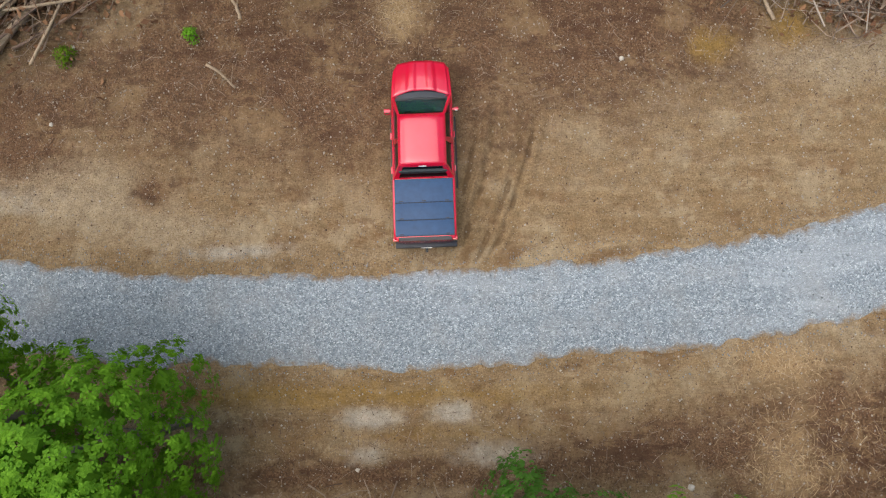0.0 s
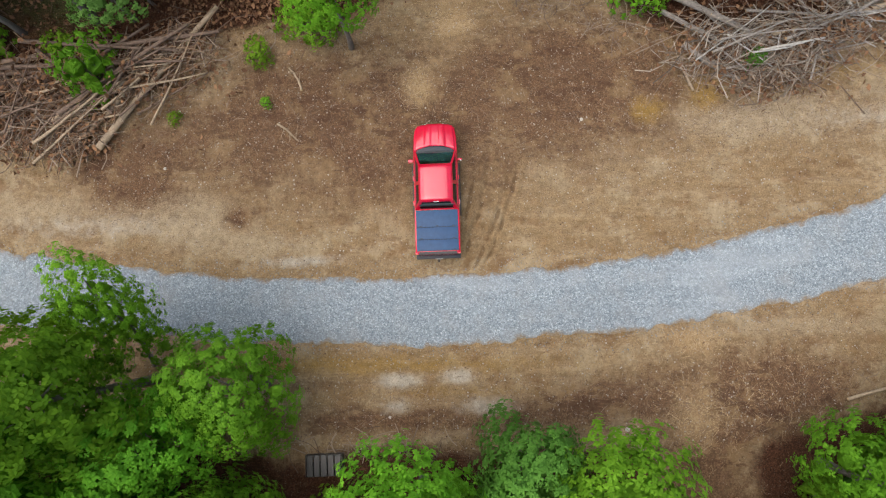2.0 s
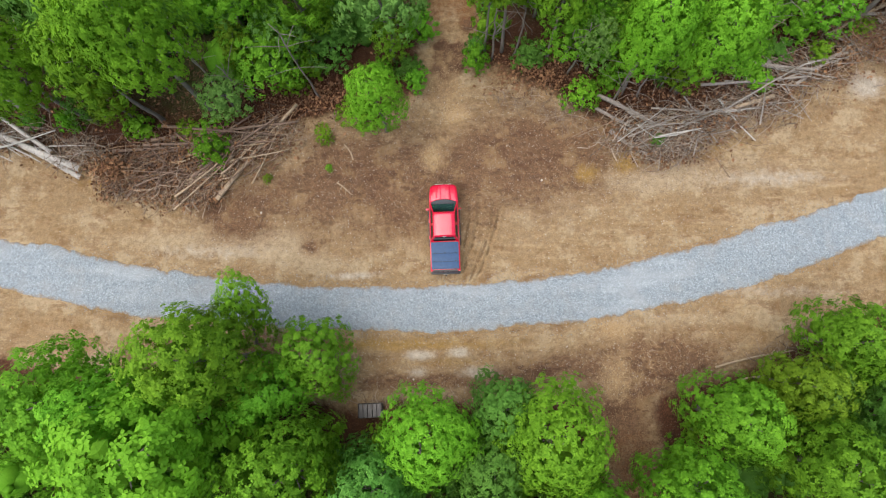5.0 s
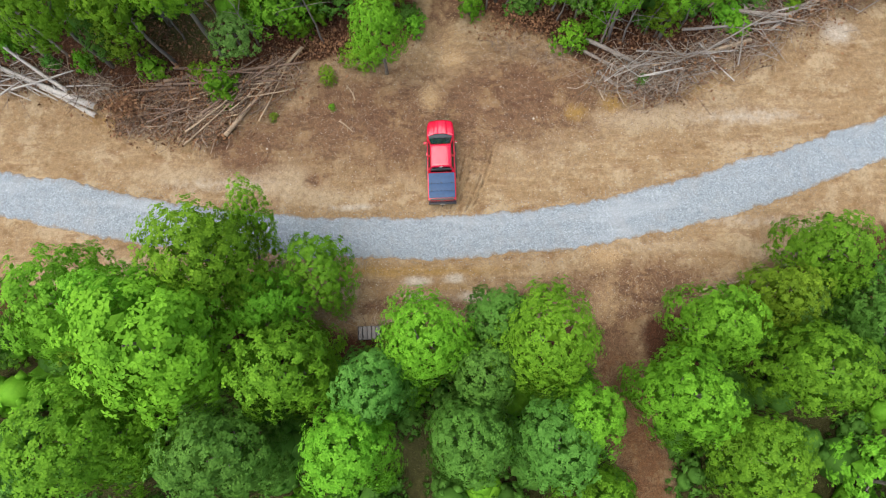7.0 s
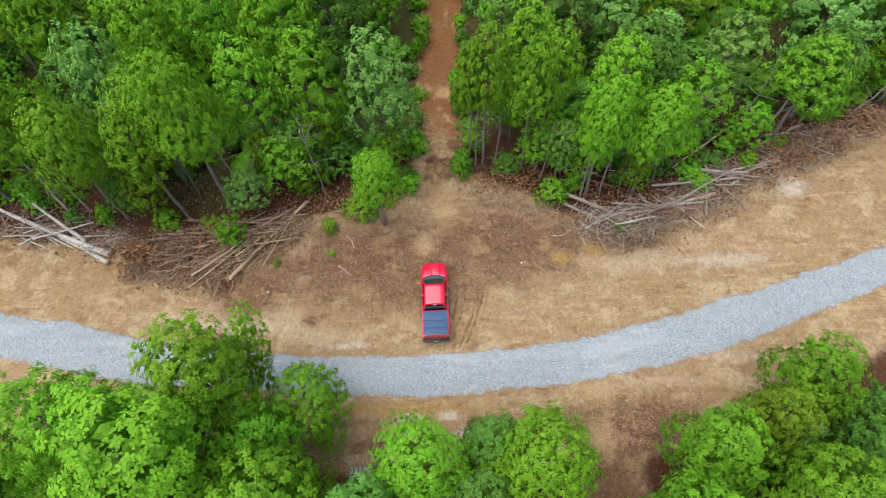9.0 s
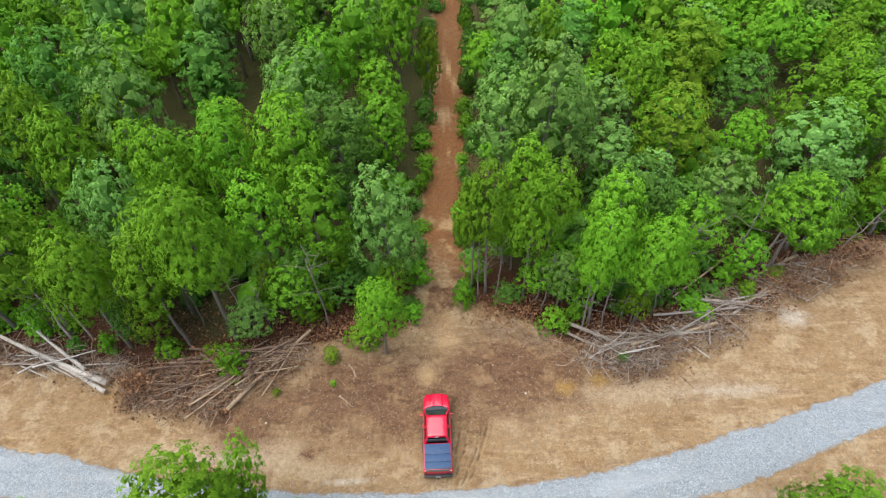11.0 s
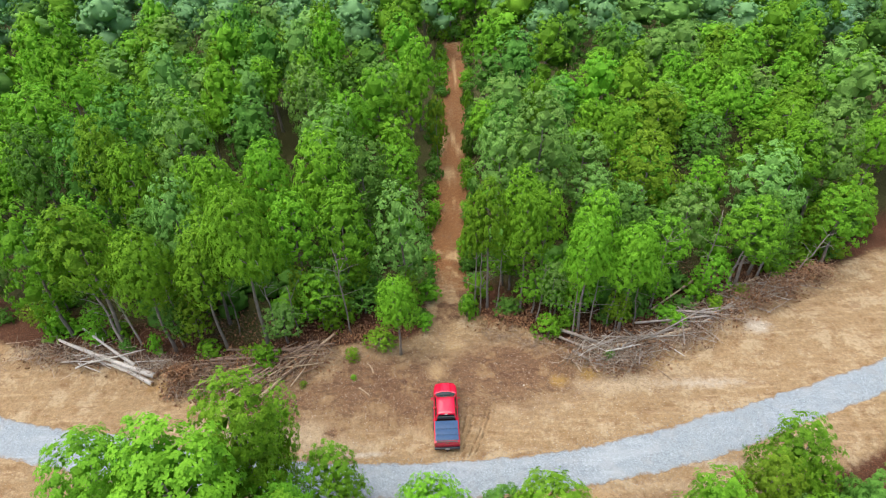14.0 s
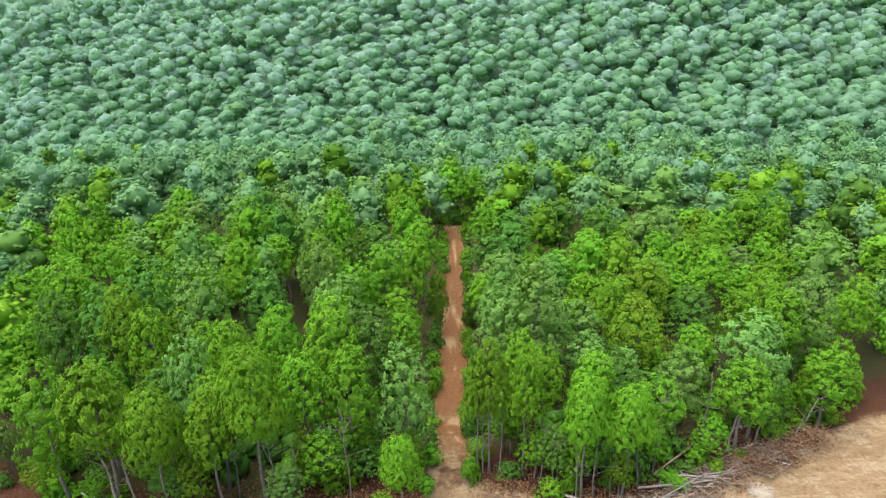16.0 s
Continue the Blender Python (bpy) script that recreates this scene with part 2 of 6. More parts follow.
def gravel_material():
    m, nt, b = material("crushed_gravel")
    pos = place_of(nt)
    cells = nt.nodes.new("ShaderNodeTexVoronoi")
    cells.inputs["Scale"].default_value = 27.0
    nt.links.new(pos, cells.inputs["Vector"])
    sep = nt.nodes.new("ShaderNodeSeparateColor")
    nt.links.new(cells.outputs["Color"], sep.inputs[0])
    col = ramp(nt, sep.outputs[0], [(0.0, (0.092, 0.118, 0.138)), (0.4, (0.192, 0.233, 0.262)), (0.8, (0.270, 0.320, 0.352)), (1.0, (0.50, 0.55, 0.585))])
    chunk = nt.nodes.new("ShaderNodeTexVoronoi")
    chunk.inputs["Scale"].default_value = 11.0
    nt.links.new(pos, chunk.inputs["Vector"])
    lump = nt.nodes.new("ShaderNodeSeparateColor")
    nt.links.new(chunk.outputs["Color"], lump.inputs[0])
    col = mix(nt, calc(nt, "MULTIPLY", stretch01(nt, lump.outputs[0], 0.55, 0.95), 0.3), col, (0.120, 0.150, 0.172))
    col = mix(nt, calc(nt, "MULTIPLY", stretch01(nt, lump.outputs[1], 0.70, 1.0), 0.3), col, (0.420, 0.470, 0.505))
    gap = stretch01(nt, cells.outputs["Distance"], 0.45, 0.75)
    col = mix(nt, calc(nt, "MULTIPLY", gap, 0.4), col, (0.176, 0.184, 0.192))
    tint = noise_tex(nt, pos, 0.7, 4.0)
    col = mix(nt, calc(nt, "MULTIPLY", stretch01(nt, tint, 0.45, 0.7), 0.35), col, (0.250, 0.250, 0.240))
    tint = noise_tex(nt, pos, 0.35, 4.0, 0.6, (0.320, 1.280, 0.800))
    col = mix(nt, calc(nt, "MULTIPLY", stretch01(nt, tint, 0.5, 0.7), 0.35), col, (0.400, 0.432, 0.456))
    lane = noise_tex(nt, pos, 1.0, 6.0, 0.65, (0.10, 1.6, 1.0))
    col = mix(nt, calc(nt, "MULTIPLY", stretch01(nt, lane, 0.50, 0.66), 0.22), col, (0.165, 0.195, 0.215))
    grime = noise_tex(nt, pos, 2.6, 9.0, 0.75)
    col = mix(nt, calc(nt, "MULTIPLY", stretch01(nt, grime, 0.50, 0.66), 0.28), col, (0.150, 0.182, 0.205))
    # earth worked in along both sides
    edge = nt.nodes.new("ShaderNodeAttribute")
    edge.attribute_name = "edge"
    ragged = calc(nt, "ADD", calc(nt, "MULTIPLY", calc(nt, "SUBTRACT", noise_tex(nt, pos, 1.1, 10.0, 0.80), 0.5), 0.9), edge.outputs["Fac"])
    soil = ramp(nt, noise_tex(nt, pos, 16.0, 8.0, 0.75), [(0.36, (0.110, 0.070, 0.036)), (0.5, (0.205, 0.142, 0.080)), (0.66, (0.285, 0.215, 0.138))])
    col = mix(nt, stretch01(nt, ragged, 0.82, 1.02), col, soil)
    nt.links.new(col, b.inputs["Base Color"])
    b.inputs["Roughness"].default_value = 0.85
    bump(nt, b, cells.outputs["Distance"], 0.45, 0.03)
    return m


def stone_material():
    m, nt, b = material("field_stone")
    geo = nt.nodes.new("ShaderNodeNewGeometry")
    col = ramp(nt, geo.outputs["Random Per Island"], [(0.0, (0.20, 0.15, 0.10)), (0.5, (0.36, 0.30, 0.23)), (1.0, (0.56, 0.51, 0.43))])
    grain = noise_tex(nt, geo.outputs["Position"], 40.0)
    nt.links.new(mix(nt, 0.35, col, ramp(nt, grain, [(0.3, (0.2, 0.17, 0.14)), (0.7, (0.7, 0.66, 0.6))])), b.inputs["Base Color"])
    b.inputs["Roughness"].default_value = 0.85
    return m


def twig_material(name, dark, lite):
    m, nt, b = material(name)
    geo = nt.nodes.new("ShaderNodeNewGeometry")
    col = ramp(nt, geo.outputs["Random Per Island"], [(0.0, dark), (0.55, tuple((a + c) / 2 for a, c in zip(dark, lite))), (1.0, lite)])
    grain = noise_tex(nt, geo.outputs["Position"], 25.0)
    nt.links.new(mix(nt, calc(nt, "MULTIPLY", grain, 0.4), col, dark), b.inputs["Base Color"])
    b.inputs["Roughness"].default_value = 0.9
    return m


EARTH, GRAVEL, STONE = ground_material(), gravel_material(), stone_material()
TWIG = twig_material("dry_twigs", (0.085, 0.050, 0.032), (0.47, 0.37, 0.275))
STRAW = twig_material("straw", (0.30, 0.20, 0.10), (0.66, 0.50, 0.30))
DARK_LITTER = twig_material("dark_litter", (0.065, 0.035, 0.021), (0.24, 0.14, 0.085))
DEAD_LEAF = twig_material("dead_foliage", (0.110, 0.048, 0.022), (0.36, 0.195, 0.095))

GREY_TWIG = twig_material("grey_sticks", (0.10, 0.078, 0.060), (0.50, 0.43, 0.35))
RUSTY_TWIG = twig_material("rusty_twigs", (0.11, 0.055, 0.030), (0.42, 0.28, 0.17))


def paint_material():
    m, nt, b = material("red_paint")
    pos = local_of(nt)
    n = noise_tex(nt, pos, 1.5, 4.0)
    nt.links.new(ramp(nt, n, [(0.3, (0.52, 0.004, 0.030)), (0.7, (0.60, 0.007, 0.042))]), b.inputs["Base Color"])
    b.inputs["Roughness"].default_value = 0.26
    b.inputs["Coat Weight"].default_value = 0.8
    b.inputs["Coat Roughness"].default_value = 0.03
    dust = noise_tex(nt, pos, 60.0)
    bump(nt, b, dust, 0.02, 0.002)
    return m


RED = paint_material()
VINYL = simple("bed_cover_vinyl", (0.019, 0.060, 0.142), 0.60, vary=0.15, scale=5, grain=0.05)
BLACK_PLASTIC = simple("black_plastic", (0.018, 0.018, 0.02), 0.5, vary=0.2)
COWL = simple("satin_black_plastic", (0.010, 0.016, 0.026), 0.5, vary=0.15)
RUBBER = simple("tyre_rubber", (0.025, 0.024, 0.023), 0.85, vary=0.25)
ALLOY = simple("alloy", (0.55, 0.56, 0.57), 0.3, 1.0)
CHROME = simple("chrome", (0.75, 0.76, 0.78), 0.12, 1.0, vary=0.03)
SEAT_CLOTH = simple("seat_cloth", (0.035, 0.045, 0.050), 0.9)
LAMP_RED = simple("tail_lamp_lens", (0.42, 0.01, 0.015), 0.15, coat=1.0)
LAMP_CLEAR = simple("headlamp_lens", (0.72, 0.74, 0.76), 0.1, coat=1.0)
PLATE_PAINT = simple("plate_paint", (0.70, 0.71, 0.70), 0.5)


def glass_material():
    m, nt, b = material("tinted_glass")
    b.inputs["Base Color"].default_value = (0.30, 0.62, 0.62, 1)
    b.inputs["Transmission Weight"].default_value = 1.0
    b.inputs["Roughness"].default_value = 0.02
    b.inputs["IOR"].default_value = 1.45
    return m


GLASS = glass_material()
SIDE_GLASS = simple("privacy_glass", (0.006, 0.008, 0.009), 0.10, vary=0.1)
SIDE_GLASS.node_tree.nodes["Principled BSDF"].inputs["Specular IOR Level"].default_value = 0.25


# ---------------------------------------------------------------- mesh helpers
def mesh_of(name, verts, faces, mat, smooth=False):
    me = bpy.data.meshes.new(name)
    verts = np.asarray(verts, dtype=np.float32)
    if isinstance(faces, np.ndarray):
        n, k = faces.shape
        me.vertices.add(len(verts))
        me.vertices.foreach_set("co", verts.ravel())
        me.loops.add(n * k)
        me.loops.foreach_set("vertex_index", faces.astype(np.int32).ravel())
        me.polygons.add(n)
        me.polygons.foreach_set("loop_start", np.arange(0, n * k, k, dtype=np.int32))
        me.update(calc_edges=True)
        me.validate()
    else:
        me.from_pydata([tuple(v) for v in verts.tolist()], [], faces)
        me.update()
    if smooth:
        me.polygons.foreach_set("use_smooth", [True] * len(me.polygons))
    if mat:
        me.materials.append(mat)
    return me


def part(name, bm, mat, parent, label="", smooth=False, sharp=35):
    """Links a bmesh, or a mesh, as one mesh object under a thing or a part."""
    if isinstance(bm, bpy.types.Mesh):
        me = bm
    else:
        me = bpy.data.meshes.new(name)
        bmesh.ops.recalc_face_normals(bm, faces=bm.faces[:])
        bm.to_mesh(me)
        bm.free()
        me.materials.append(mat)
        if smooth:
            me.polygons.foreach_set("use_smooth", [True] * len(me.polygons))
            me.set_sharp_from_angle(angle=radians(sharp))
    ob = new(name, me)
    ob.parent = parent
    if label:
        tagged(ob, label)
    return ob


def thing(name, m, label, category, group="", kind=""):
    ob = new(name)
    ob.empty_display_size = 0.2
    ob.matrix_world = m
    return tagged(ob, label, category, group, kind)


def box(bm, x0, x1, y0, y1, z0, z1):
    got = bmesh.ops.create_cube(bm, size=1.0)["verts"]
    for v in got:
        v.co = Vector(((x0 + x1) / 2 + v.co.x * (x1 - x0), (y0 + y1) / 2 + v.co.y * (y1 - y0), (z0 + z1) / 2 + v.co.z * (z1 - z0)))
    return got


def rounded(bm, width, segments=2):
    bmesh.ops.bevel(bm, geom=bm.edges[:], offset=width, segments=segments, affect="EDGES", profile=0.5)


def smoothstep(a, b, v):
    t = np.clip((np.asarray(v, float) - a) / (b - a), 0, 1)
    return t * t * (3 - 2 * t)


def hashed(ix, iy, seed):
    h = np.sin(ix * 127.1 + iy * 311.7 + seed * 74.7) * 43758.5453
    return h - np.floor(h)


def value_noise(x, y, scale, seed=0, octaves=4):
    """Smooth noise of 0 to 1 over the plan."""
    x, y = np.asarray(x, float) / scale, np.asarray(y, float) / scale
    total, amp, norm = 0.0, 1.0, 0.0
    for o in range(octaves):
        ix, iy = np.floor(x), np.floor(y)
        fx, fy = x - ix, y - iy
        fx, fy = fx * fx * (3 - 2 * fx), fy * fy * (3 - 2 * fy)
        a, b = hashed(ix, iy, seed + o), hashed(ix + 1, iy, seed + o)
        c, d = hashed(ix, iy + 1, seed + o), hashed(ix + 1, iy + 1, seed + o)
        total = total + amp * ((a * (1 - fx) + b * fx) * (1 - fy) + (c * (1 - fx) + d * fx) * fy)
        norm += amp
        amp *= 0.5
        x, y = x * 2.03 + 5.2, y * 2.03 + 1.7
    return total / norm


# ---------------------------------------------------------------- the plan
ROAD_X = (-140, -70, -37, -32, -25, -19, -12, -5, 0, 5, 10, 16, 22, 29, 36, 60, 140)
ROAD_UP = (34, 13.5, 4.4, 3.15, 1.75, 0.35, -0.5, -0.85, -0.92, -0.6, 0.05, 1.35, 3.05, 5.1, 7.5, 16, 46)
ROAD_LO = (30, 9.8, 0.9, -0.45, -1.9, -2.9, -3.5, -3.9, -4.0, -3.72, -3.25, -2.1, -0.55, 1.85, 4.5, 12.4, 41)
NORTH_X = (-90, -60, -34, -28, -24, -19, -15.5, -11, -7.5, -4, -1, 3, 6, 10, 13.5, 18, 23, 29, 38, 60, 90)
NORTH_Y = (29, 17, 9.0, 7.9, 7.3, 5.0, 5.6, 9.6, 10.4, 10.2, 12.5, 13.2, 12.4, 9.4, 7.9, 9.2, 10.6, 14.0, 18.4, 27, 37)
SOUTH_X = (-90, -60, -30, -20, -8, 0, 8, 14, 20, 26, 34, 60, 90)
SOUTH_Y = (12, 3.5, -5.0, -7.2, -8.0, -8.0, -8.2, -7.6, -5.6, -3.2, 0.5, 8, 18)


def smooth_line(xs, ys, x, width=3.0):
    total = 0.0
    for k in (-1, -0.5, 0, 0.5, 1):
        total = total + np.interp(np.asarray(x, float) + k * width, xs, ys)
    return total / 5


def road_up(x):
    return smooth_line(ROAD_X, ROAD_UP, x)


def road_lo(x):
    return smooth_line(ROAD_X, ROAD_LO, x)


def north_edge(x):
    return smooth_line(NORTH_X, NORTH_Y, x, 1.2)


def south_edge(x):
    return smooth_line(SOUTH_X, SOUTH_Y, x, 2.0)


def north_track(x, y):
    """How far a place lies from the middle of the cleared line that runs north."""
    return np.abs(x - (0.25 + 0.034 * (y - 10)))


def south_track(x, y):
    return np.abs(x - (11.3 - 0.16 * (y + 8)))


def terrain(x, y):
    x, y = np.asarray(x, float), np.asarray(y, float)
    h = -7.0 * smoothstep(70, 150, y)
    h = h - 12.0 * smoothstep(20, 170, -x) * smoothstep(90, 200, y)
    h = h - 4.0 * smoothstep(30, 90, x) * smoothstep(20, 80, y)
    h = h + 92.0 * smoothstep(135, 350, y + 0.08 * x)
    h = h + 5.0 * (value_noise(x, y, 70, 3, 2) - 0.5) * smoothstep(80, 180, np.hypot(x, y))
    h = h - 9.0 * smoothstep(30, 160, -y)
    return h


def relief(x, y):
    """Small ups and downs of the worked ground."""
    up, lo = road_up(x), road_lo(x)
    d = np.maximum(y - up, lo - y)
    on_road = 1 - smoothstep(-0.2, 0.5, d)
    r = 0.10 * (value_noise(x, y, 2.4, 11, 4) - 0.5) + 0.05 * (value_noise(x, y, 0.5, 17, 3) - 0.5)
    r = r * (0.35 + 0.65 * smoothstep(2, 9, np.abs(d)))
    ne = north_edge(x)
    corridor = smoothstep(1.6, 3.0, north_track(x, y))
    berm = np.exp(-((y - ne - 0.6) / 1.1) ** 2) * smoothstep(3.5, 6.0, np.abs(x - 0.6))
    r = r + 0.45 * berm * corridor * (0.4 + value_noise(x, y, 3.0, 23, 3))
    se = south_edge(x)
    bank = smoothstep(0.6, -2.2, y - se)
    r = r - 0.35 * bank * (0.5 + value_noise(x, y, 2.5, 29, 3))
    r = r + 0.12 * np.exp(-((y - se - 0.4) / 0.6) ** 2) * value_noise(x, y, 1.5, 31, 3)
    for cx, cy, rx, ry, up in ((-17.0, 7.6, 3.5, 1.2, 0.45), (-24.0, 7.7, 1.2, 0.8, 0.6), (16.0, 9.6, 3.5, 1.0, 0.4), (24.0, 13.0, 3.5, 1.2, 0.5), (-21.5, 7.3, 1.5, 0.7, 0.4)):
        r = r + up * np.exp(-(((x - cx) / rx) ** 2 + ((y - cy) / ry) ** 2)) * (0.45 + value_noise(x, y, 1.2, 37, 3))
    # tyre ruts swung beside the truck
    for x0, swing in ((0.95, 1.45), (1.60, 1.80), (0.55, 1.25), (2.0, 1.75)):
        yy = np.clip(y, -0.6, 6.0)
        line = x0 + swing * np.sin(np.clip((yy + 0.6) / 5.6, 0, 1) * 1.45) + 0.12 * (value_noise(x, y, 1.1, 45, 2) - 0.5)
        off = np.abs(x - line)
        fade = smoothstep(-0.8, 0.0, y) * smoothstep(5.6, 3.6, y)
        r = r + fade * (-0.085 * np.exp(-(off / 0.13) ** 2) + 0.05 * np.exp(-((off - 0.25) / 0.09) ** 2)) * (0.4 + value_noise(x, y, 0.6, 41, 2))
    # the truck stands on firm, level earth
    firm = (1 - smoothstep(1.0, 1.5, np.abs(x))) * smoothstep(-0.5, 0.2, y) * smoothstep(6.6, 5.9, y)
    r = r * (1 - firm) * (1 - 0.9 * on_road) - 0.03 * on_road
    return r


def ground_z(x, y):
    return terrain(x, y) + relief(x, y)


def axis(stops, step, reach, grow=1.13):
    """Even steps between the stops, with wider and wider ones outside them."""
    mid = []
    for (a, b), s in zip(zip(stops, stops[1:]), step):
        mid += list(np.arange(a, b - s * 0.5, s))
    mid.append(stops[-1])
    lo, hi, d = [], [], step[0]
    while (lo[-1] if lo else mid[0]) > -reach:
        d *= grow
        lo.append((lo[-1] if lo else mid[0]) - d)
    d = step[-1]
    while (hi[-1] if hi else mid[-1]) < reach:
        d *= grow
        hi.append((hi[-1] if hi else mid[-1]) + d)
    return np.array(lo[::-1] + mid + hi)


def spot(x, y, cx, cy, rx, ry):
    return np.exp(-(((x - cx) / rx) ** 2 + ((y - cy) / ry) ** 2))


def build_ground():
    xs = axis((-40, -6, 0.6, 4.4, 6, 42), (0.30, 0.11, 0.05, 0.11, 0.30), 1500)
    ys = axis((-14, -1.5, 6.2, 7.5, 22), (0.25, 0.07, 0.12, 0.25), 1500)
    gx, gy = np.meshgrid(xs, ys)
    gz = ground_z(gx, gy)
    nx, ny = len(xs), len(ys)
    verts = np.stack([gx, gy, gz], -1).reshape(-1, 3)
    i = (np.arange(ny - 1)[:, None] * nx + np.arange(nx - 1)).ravel()
    faces = np.stack([i, i + 1, i + nx + 1, i + nx], -1)
    me = mesh_of("ground", verts, faces, EARTH, True)
    x, y = verts[:, 0], verts[:, 1]
    ne, se = north_edge(x), south_edge(x)
    wob = 1.6 * (value_noise(x, y, 3.0, 51, 4) - 0.5)
    track_n, track_s = north_track(x, y), south_track(x, y)
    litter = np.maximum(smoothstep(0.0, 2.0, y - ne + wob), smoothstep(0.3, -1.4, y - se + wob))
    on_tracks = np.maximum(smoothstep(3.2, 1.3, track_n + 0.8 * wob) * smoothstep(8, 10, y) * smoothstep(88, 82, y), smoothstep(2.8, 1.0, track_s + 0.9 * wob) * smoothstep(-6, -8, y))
    # dark patches below the brush heaps, painted for the shade between sticks
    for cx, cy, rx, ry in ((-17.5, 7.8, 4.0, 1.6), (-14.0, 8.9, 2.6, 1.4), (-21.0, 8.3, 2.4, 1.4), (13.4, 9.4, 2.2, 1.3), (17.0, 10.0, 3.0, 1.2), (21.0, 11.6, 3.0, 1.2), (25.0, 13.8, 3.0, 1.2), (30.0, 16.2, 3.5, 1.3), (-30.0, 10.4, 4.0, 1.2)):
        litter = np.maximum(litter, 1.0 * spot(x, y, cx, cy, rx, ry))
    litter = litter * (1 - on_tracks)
    # brown chipped litter in the middle of the clearing and at the mouth of the south track
    centre = spot(x, y, -6, 6.8, 8.5, 3.6) + spot(x, y, 7, 8.5, 6.5, 3.4) + spot(x, y, -14.5, 4.0, 2.6, 1.8) + 0.3 * spot(x, y, -3.0, 3.2, 7.0, 2.6) + 0.15 * spot(x, y, 6.0, 4.5, 7.0, 3.0)
    mouth = 1.1 * spot(x, y, 13.8, -6.2, 5.0, 2.3) + 0.8 * spot(x, y, 6.0, -6.4, 4.0, 1.0) + 0.9 * spot(x, y, -3.0, -7.2, 7.0, 0.7) + 0.5 * spot(x, y, -5.0, -5.6, 4.0, 0.3) + 0.8 * spot(x, y, -9, 1.9, 0.7, 0.5)
    mulch = np.clip(centre + mouth + 0.8 * smoothstep(3.2, 1.8, track_s) * smoothstep(-7, -9, y), 0, 1) * (1 - litter)
    clay = np.clip(smoothstep(2.6, 1.5, track_n) * smoothstep(13, 24, y) * smoothstep(88, 82, y) + 0.45 * smoothstep(2.2, 0.7, track_s + 0.9 * wob) * smoothstep(-8.5, -12, y), 0, 1)
    rubble = value_noise(x, y, 1.6, 57, 4)
    clay = clay * np.where(y > 0, 0.25 + 1.3 * rubble, 1.0)
    along = smoothstep(2.6, 1.2, track_n) * smoothstep(11, 16, y) * smoothstep(88, 82, y)
    mulch = np.clip(mulch + 1.5 * along * smoothstep(0.50, 0.72, value_noise(x, y, 2.2, 58, 4)), 0, 1)
    straw = 0.8 * along * smoothstep(0.52, 0.75, value_noise(x, y, 1.2, 59, 4)) + 0.65 * spot(x, y, 11.0, -7.0, 1.3, 1.9) + 0.7 * spot(x, y, 11.0, -3.9, 1.3, 0.7) + 0.8 * spot(x, y, -0.9, 7.9, 0.9, 1.2) + 0.9 * spot(x, y, 0.9, 10.9, 0.8, 0.35) + 0.55 * spot(x, y, 0.6, 11.5, 1.2, 3.5)
    ochre = 0.9 * spot(x, y, 9.6, 6.6, 0.9, 0.7) + 0.9 * spot(x, y, 12.3, 7.2, 0.9, 0.8) + 0.6 * spot(x, y, -23, 6.6, 3.0, 1.0) + 0.5 * spot(x, y, 19, 8.3, 3.0, 0.8) + 0.75 * spot(x, y, -4, -4.75, 10, 0.5) + 0.5 * spot(x, y, 1.0, -5.9, 6, 0.3)
    chalk = (1.3 * spot(x, y, -1.8, -5.45, 1.0, 0.33) + 1.1 * spot(x, y, 0.8, -5.3, 0.8, 0.35) + 0.9 * spot(x, y, -1.9, -6.6, 0.7, 0.35) + 0.8 * spot(x, y, 2.0, -6.6, 1.4, 0.4) + 0.3 * spot(x, y, -7.2, -0.15, 2.6, 0.28) + 1.0 * spot(x, y, 28.8, 12.3, 1.3, 1.0)
             + 0.55 * spot(x, y, -16, 1.6, 5.0, 0.6) + 0.5 * spot(x, y, 21.5, -1.6, 5.0, 0.5) + 0.6 * spot(x, y, 22, 6.0, 5.0, 0.7) + 0.5 * spot(x, y, -5.8, -0.1, 2.0, 0.3))
    sand = 1.1 * spot(x, y, -11.6, 1.9, 2.4, 1.3) + 0.8 * spot(x, y, -8.0, 0.6, 2.6, 0.7) + 0.8 * spot(x, y, 13.6, 6.0, 3.2, 0.9) + 0.8 * spot(x, y, -18, 2.4, 6, 1.0) + 0.6 * spot(x, y, 20, 6.3, 7, 1.2) + 0.7 * spot(x, y, 16, -3.3, 7, 0.6) + 0.5 * spot(x, y, -1.5, -0.3, 2.0, 0.4) + 0.4 * spot(x, y, 7, 3.6, 5, 2.2)
    rut_dark = 0 * x
    for x0, swing in ((0.95, 1.45), (1.60, 1.80), (0.55, 1.25), (2.0, 1.75)):
        line = x0 + swing * np.sin(np.clip((np.clip(y, -0.6, 6.0) + 0.6) / 5.6, 0, 1) * 1.45) + 0.12 * (value_noise(x, y, 1.1, 45, 2) - 0.5)
        rut_dark = np.maximum(rut_dark, smoothstep(-0.9, 0.0, y) * smoothstep(5.8, 3.0, y) * np.exp(-((x - line) / 0.11) ** 2) * 2.2 * value_noise(x, y, 0.45, 43, 3) ** 2)
    shaded_scrub = np.maximum(smoothstep(4.0, 9.0, y - ne + wob), smoothstep(-3.0, -7.0, y - se + wob)) * (1 - on_tracks)
    # haze tint on the ground, rising with distance
    far_haze = smoothstep(105, 165, y)
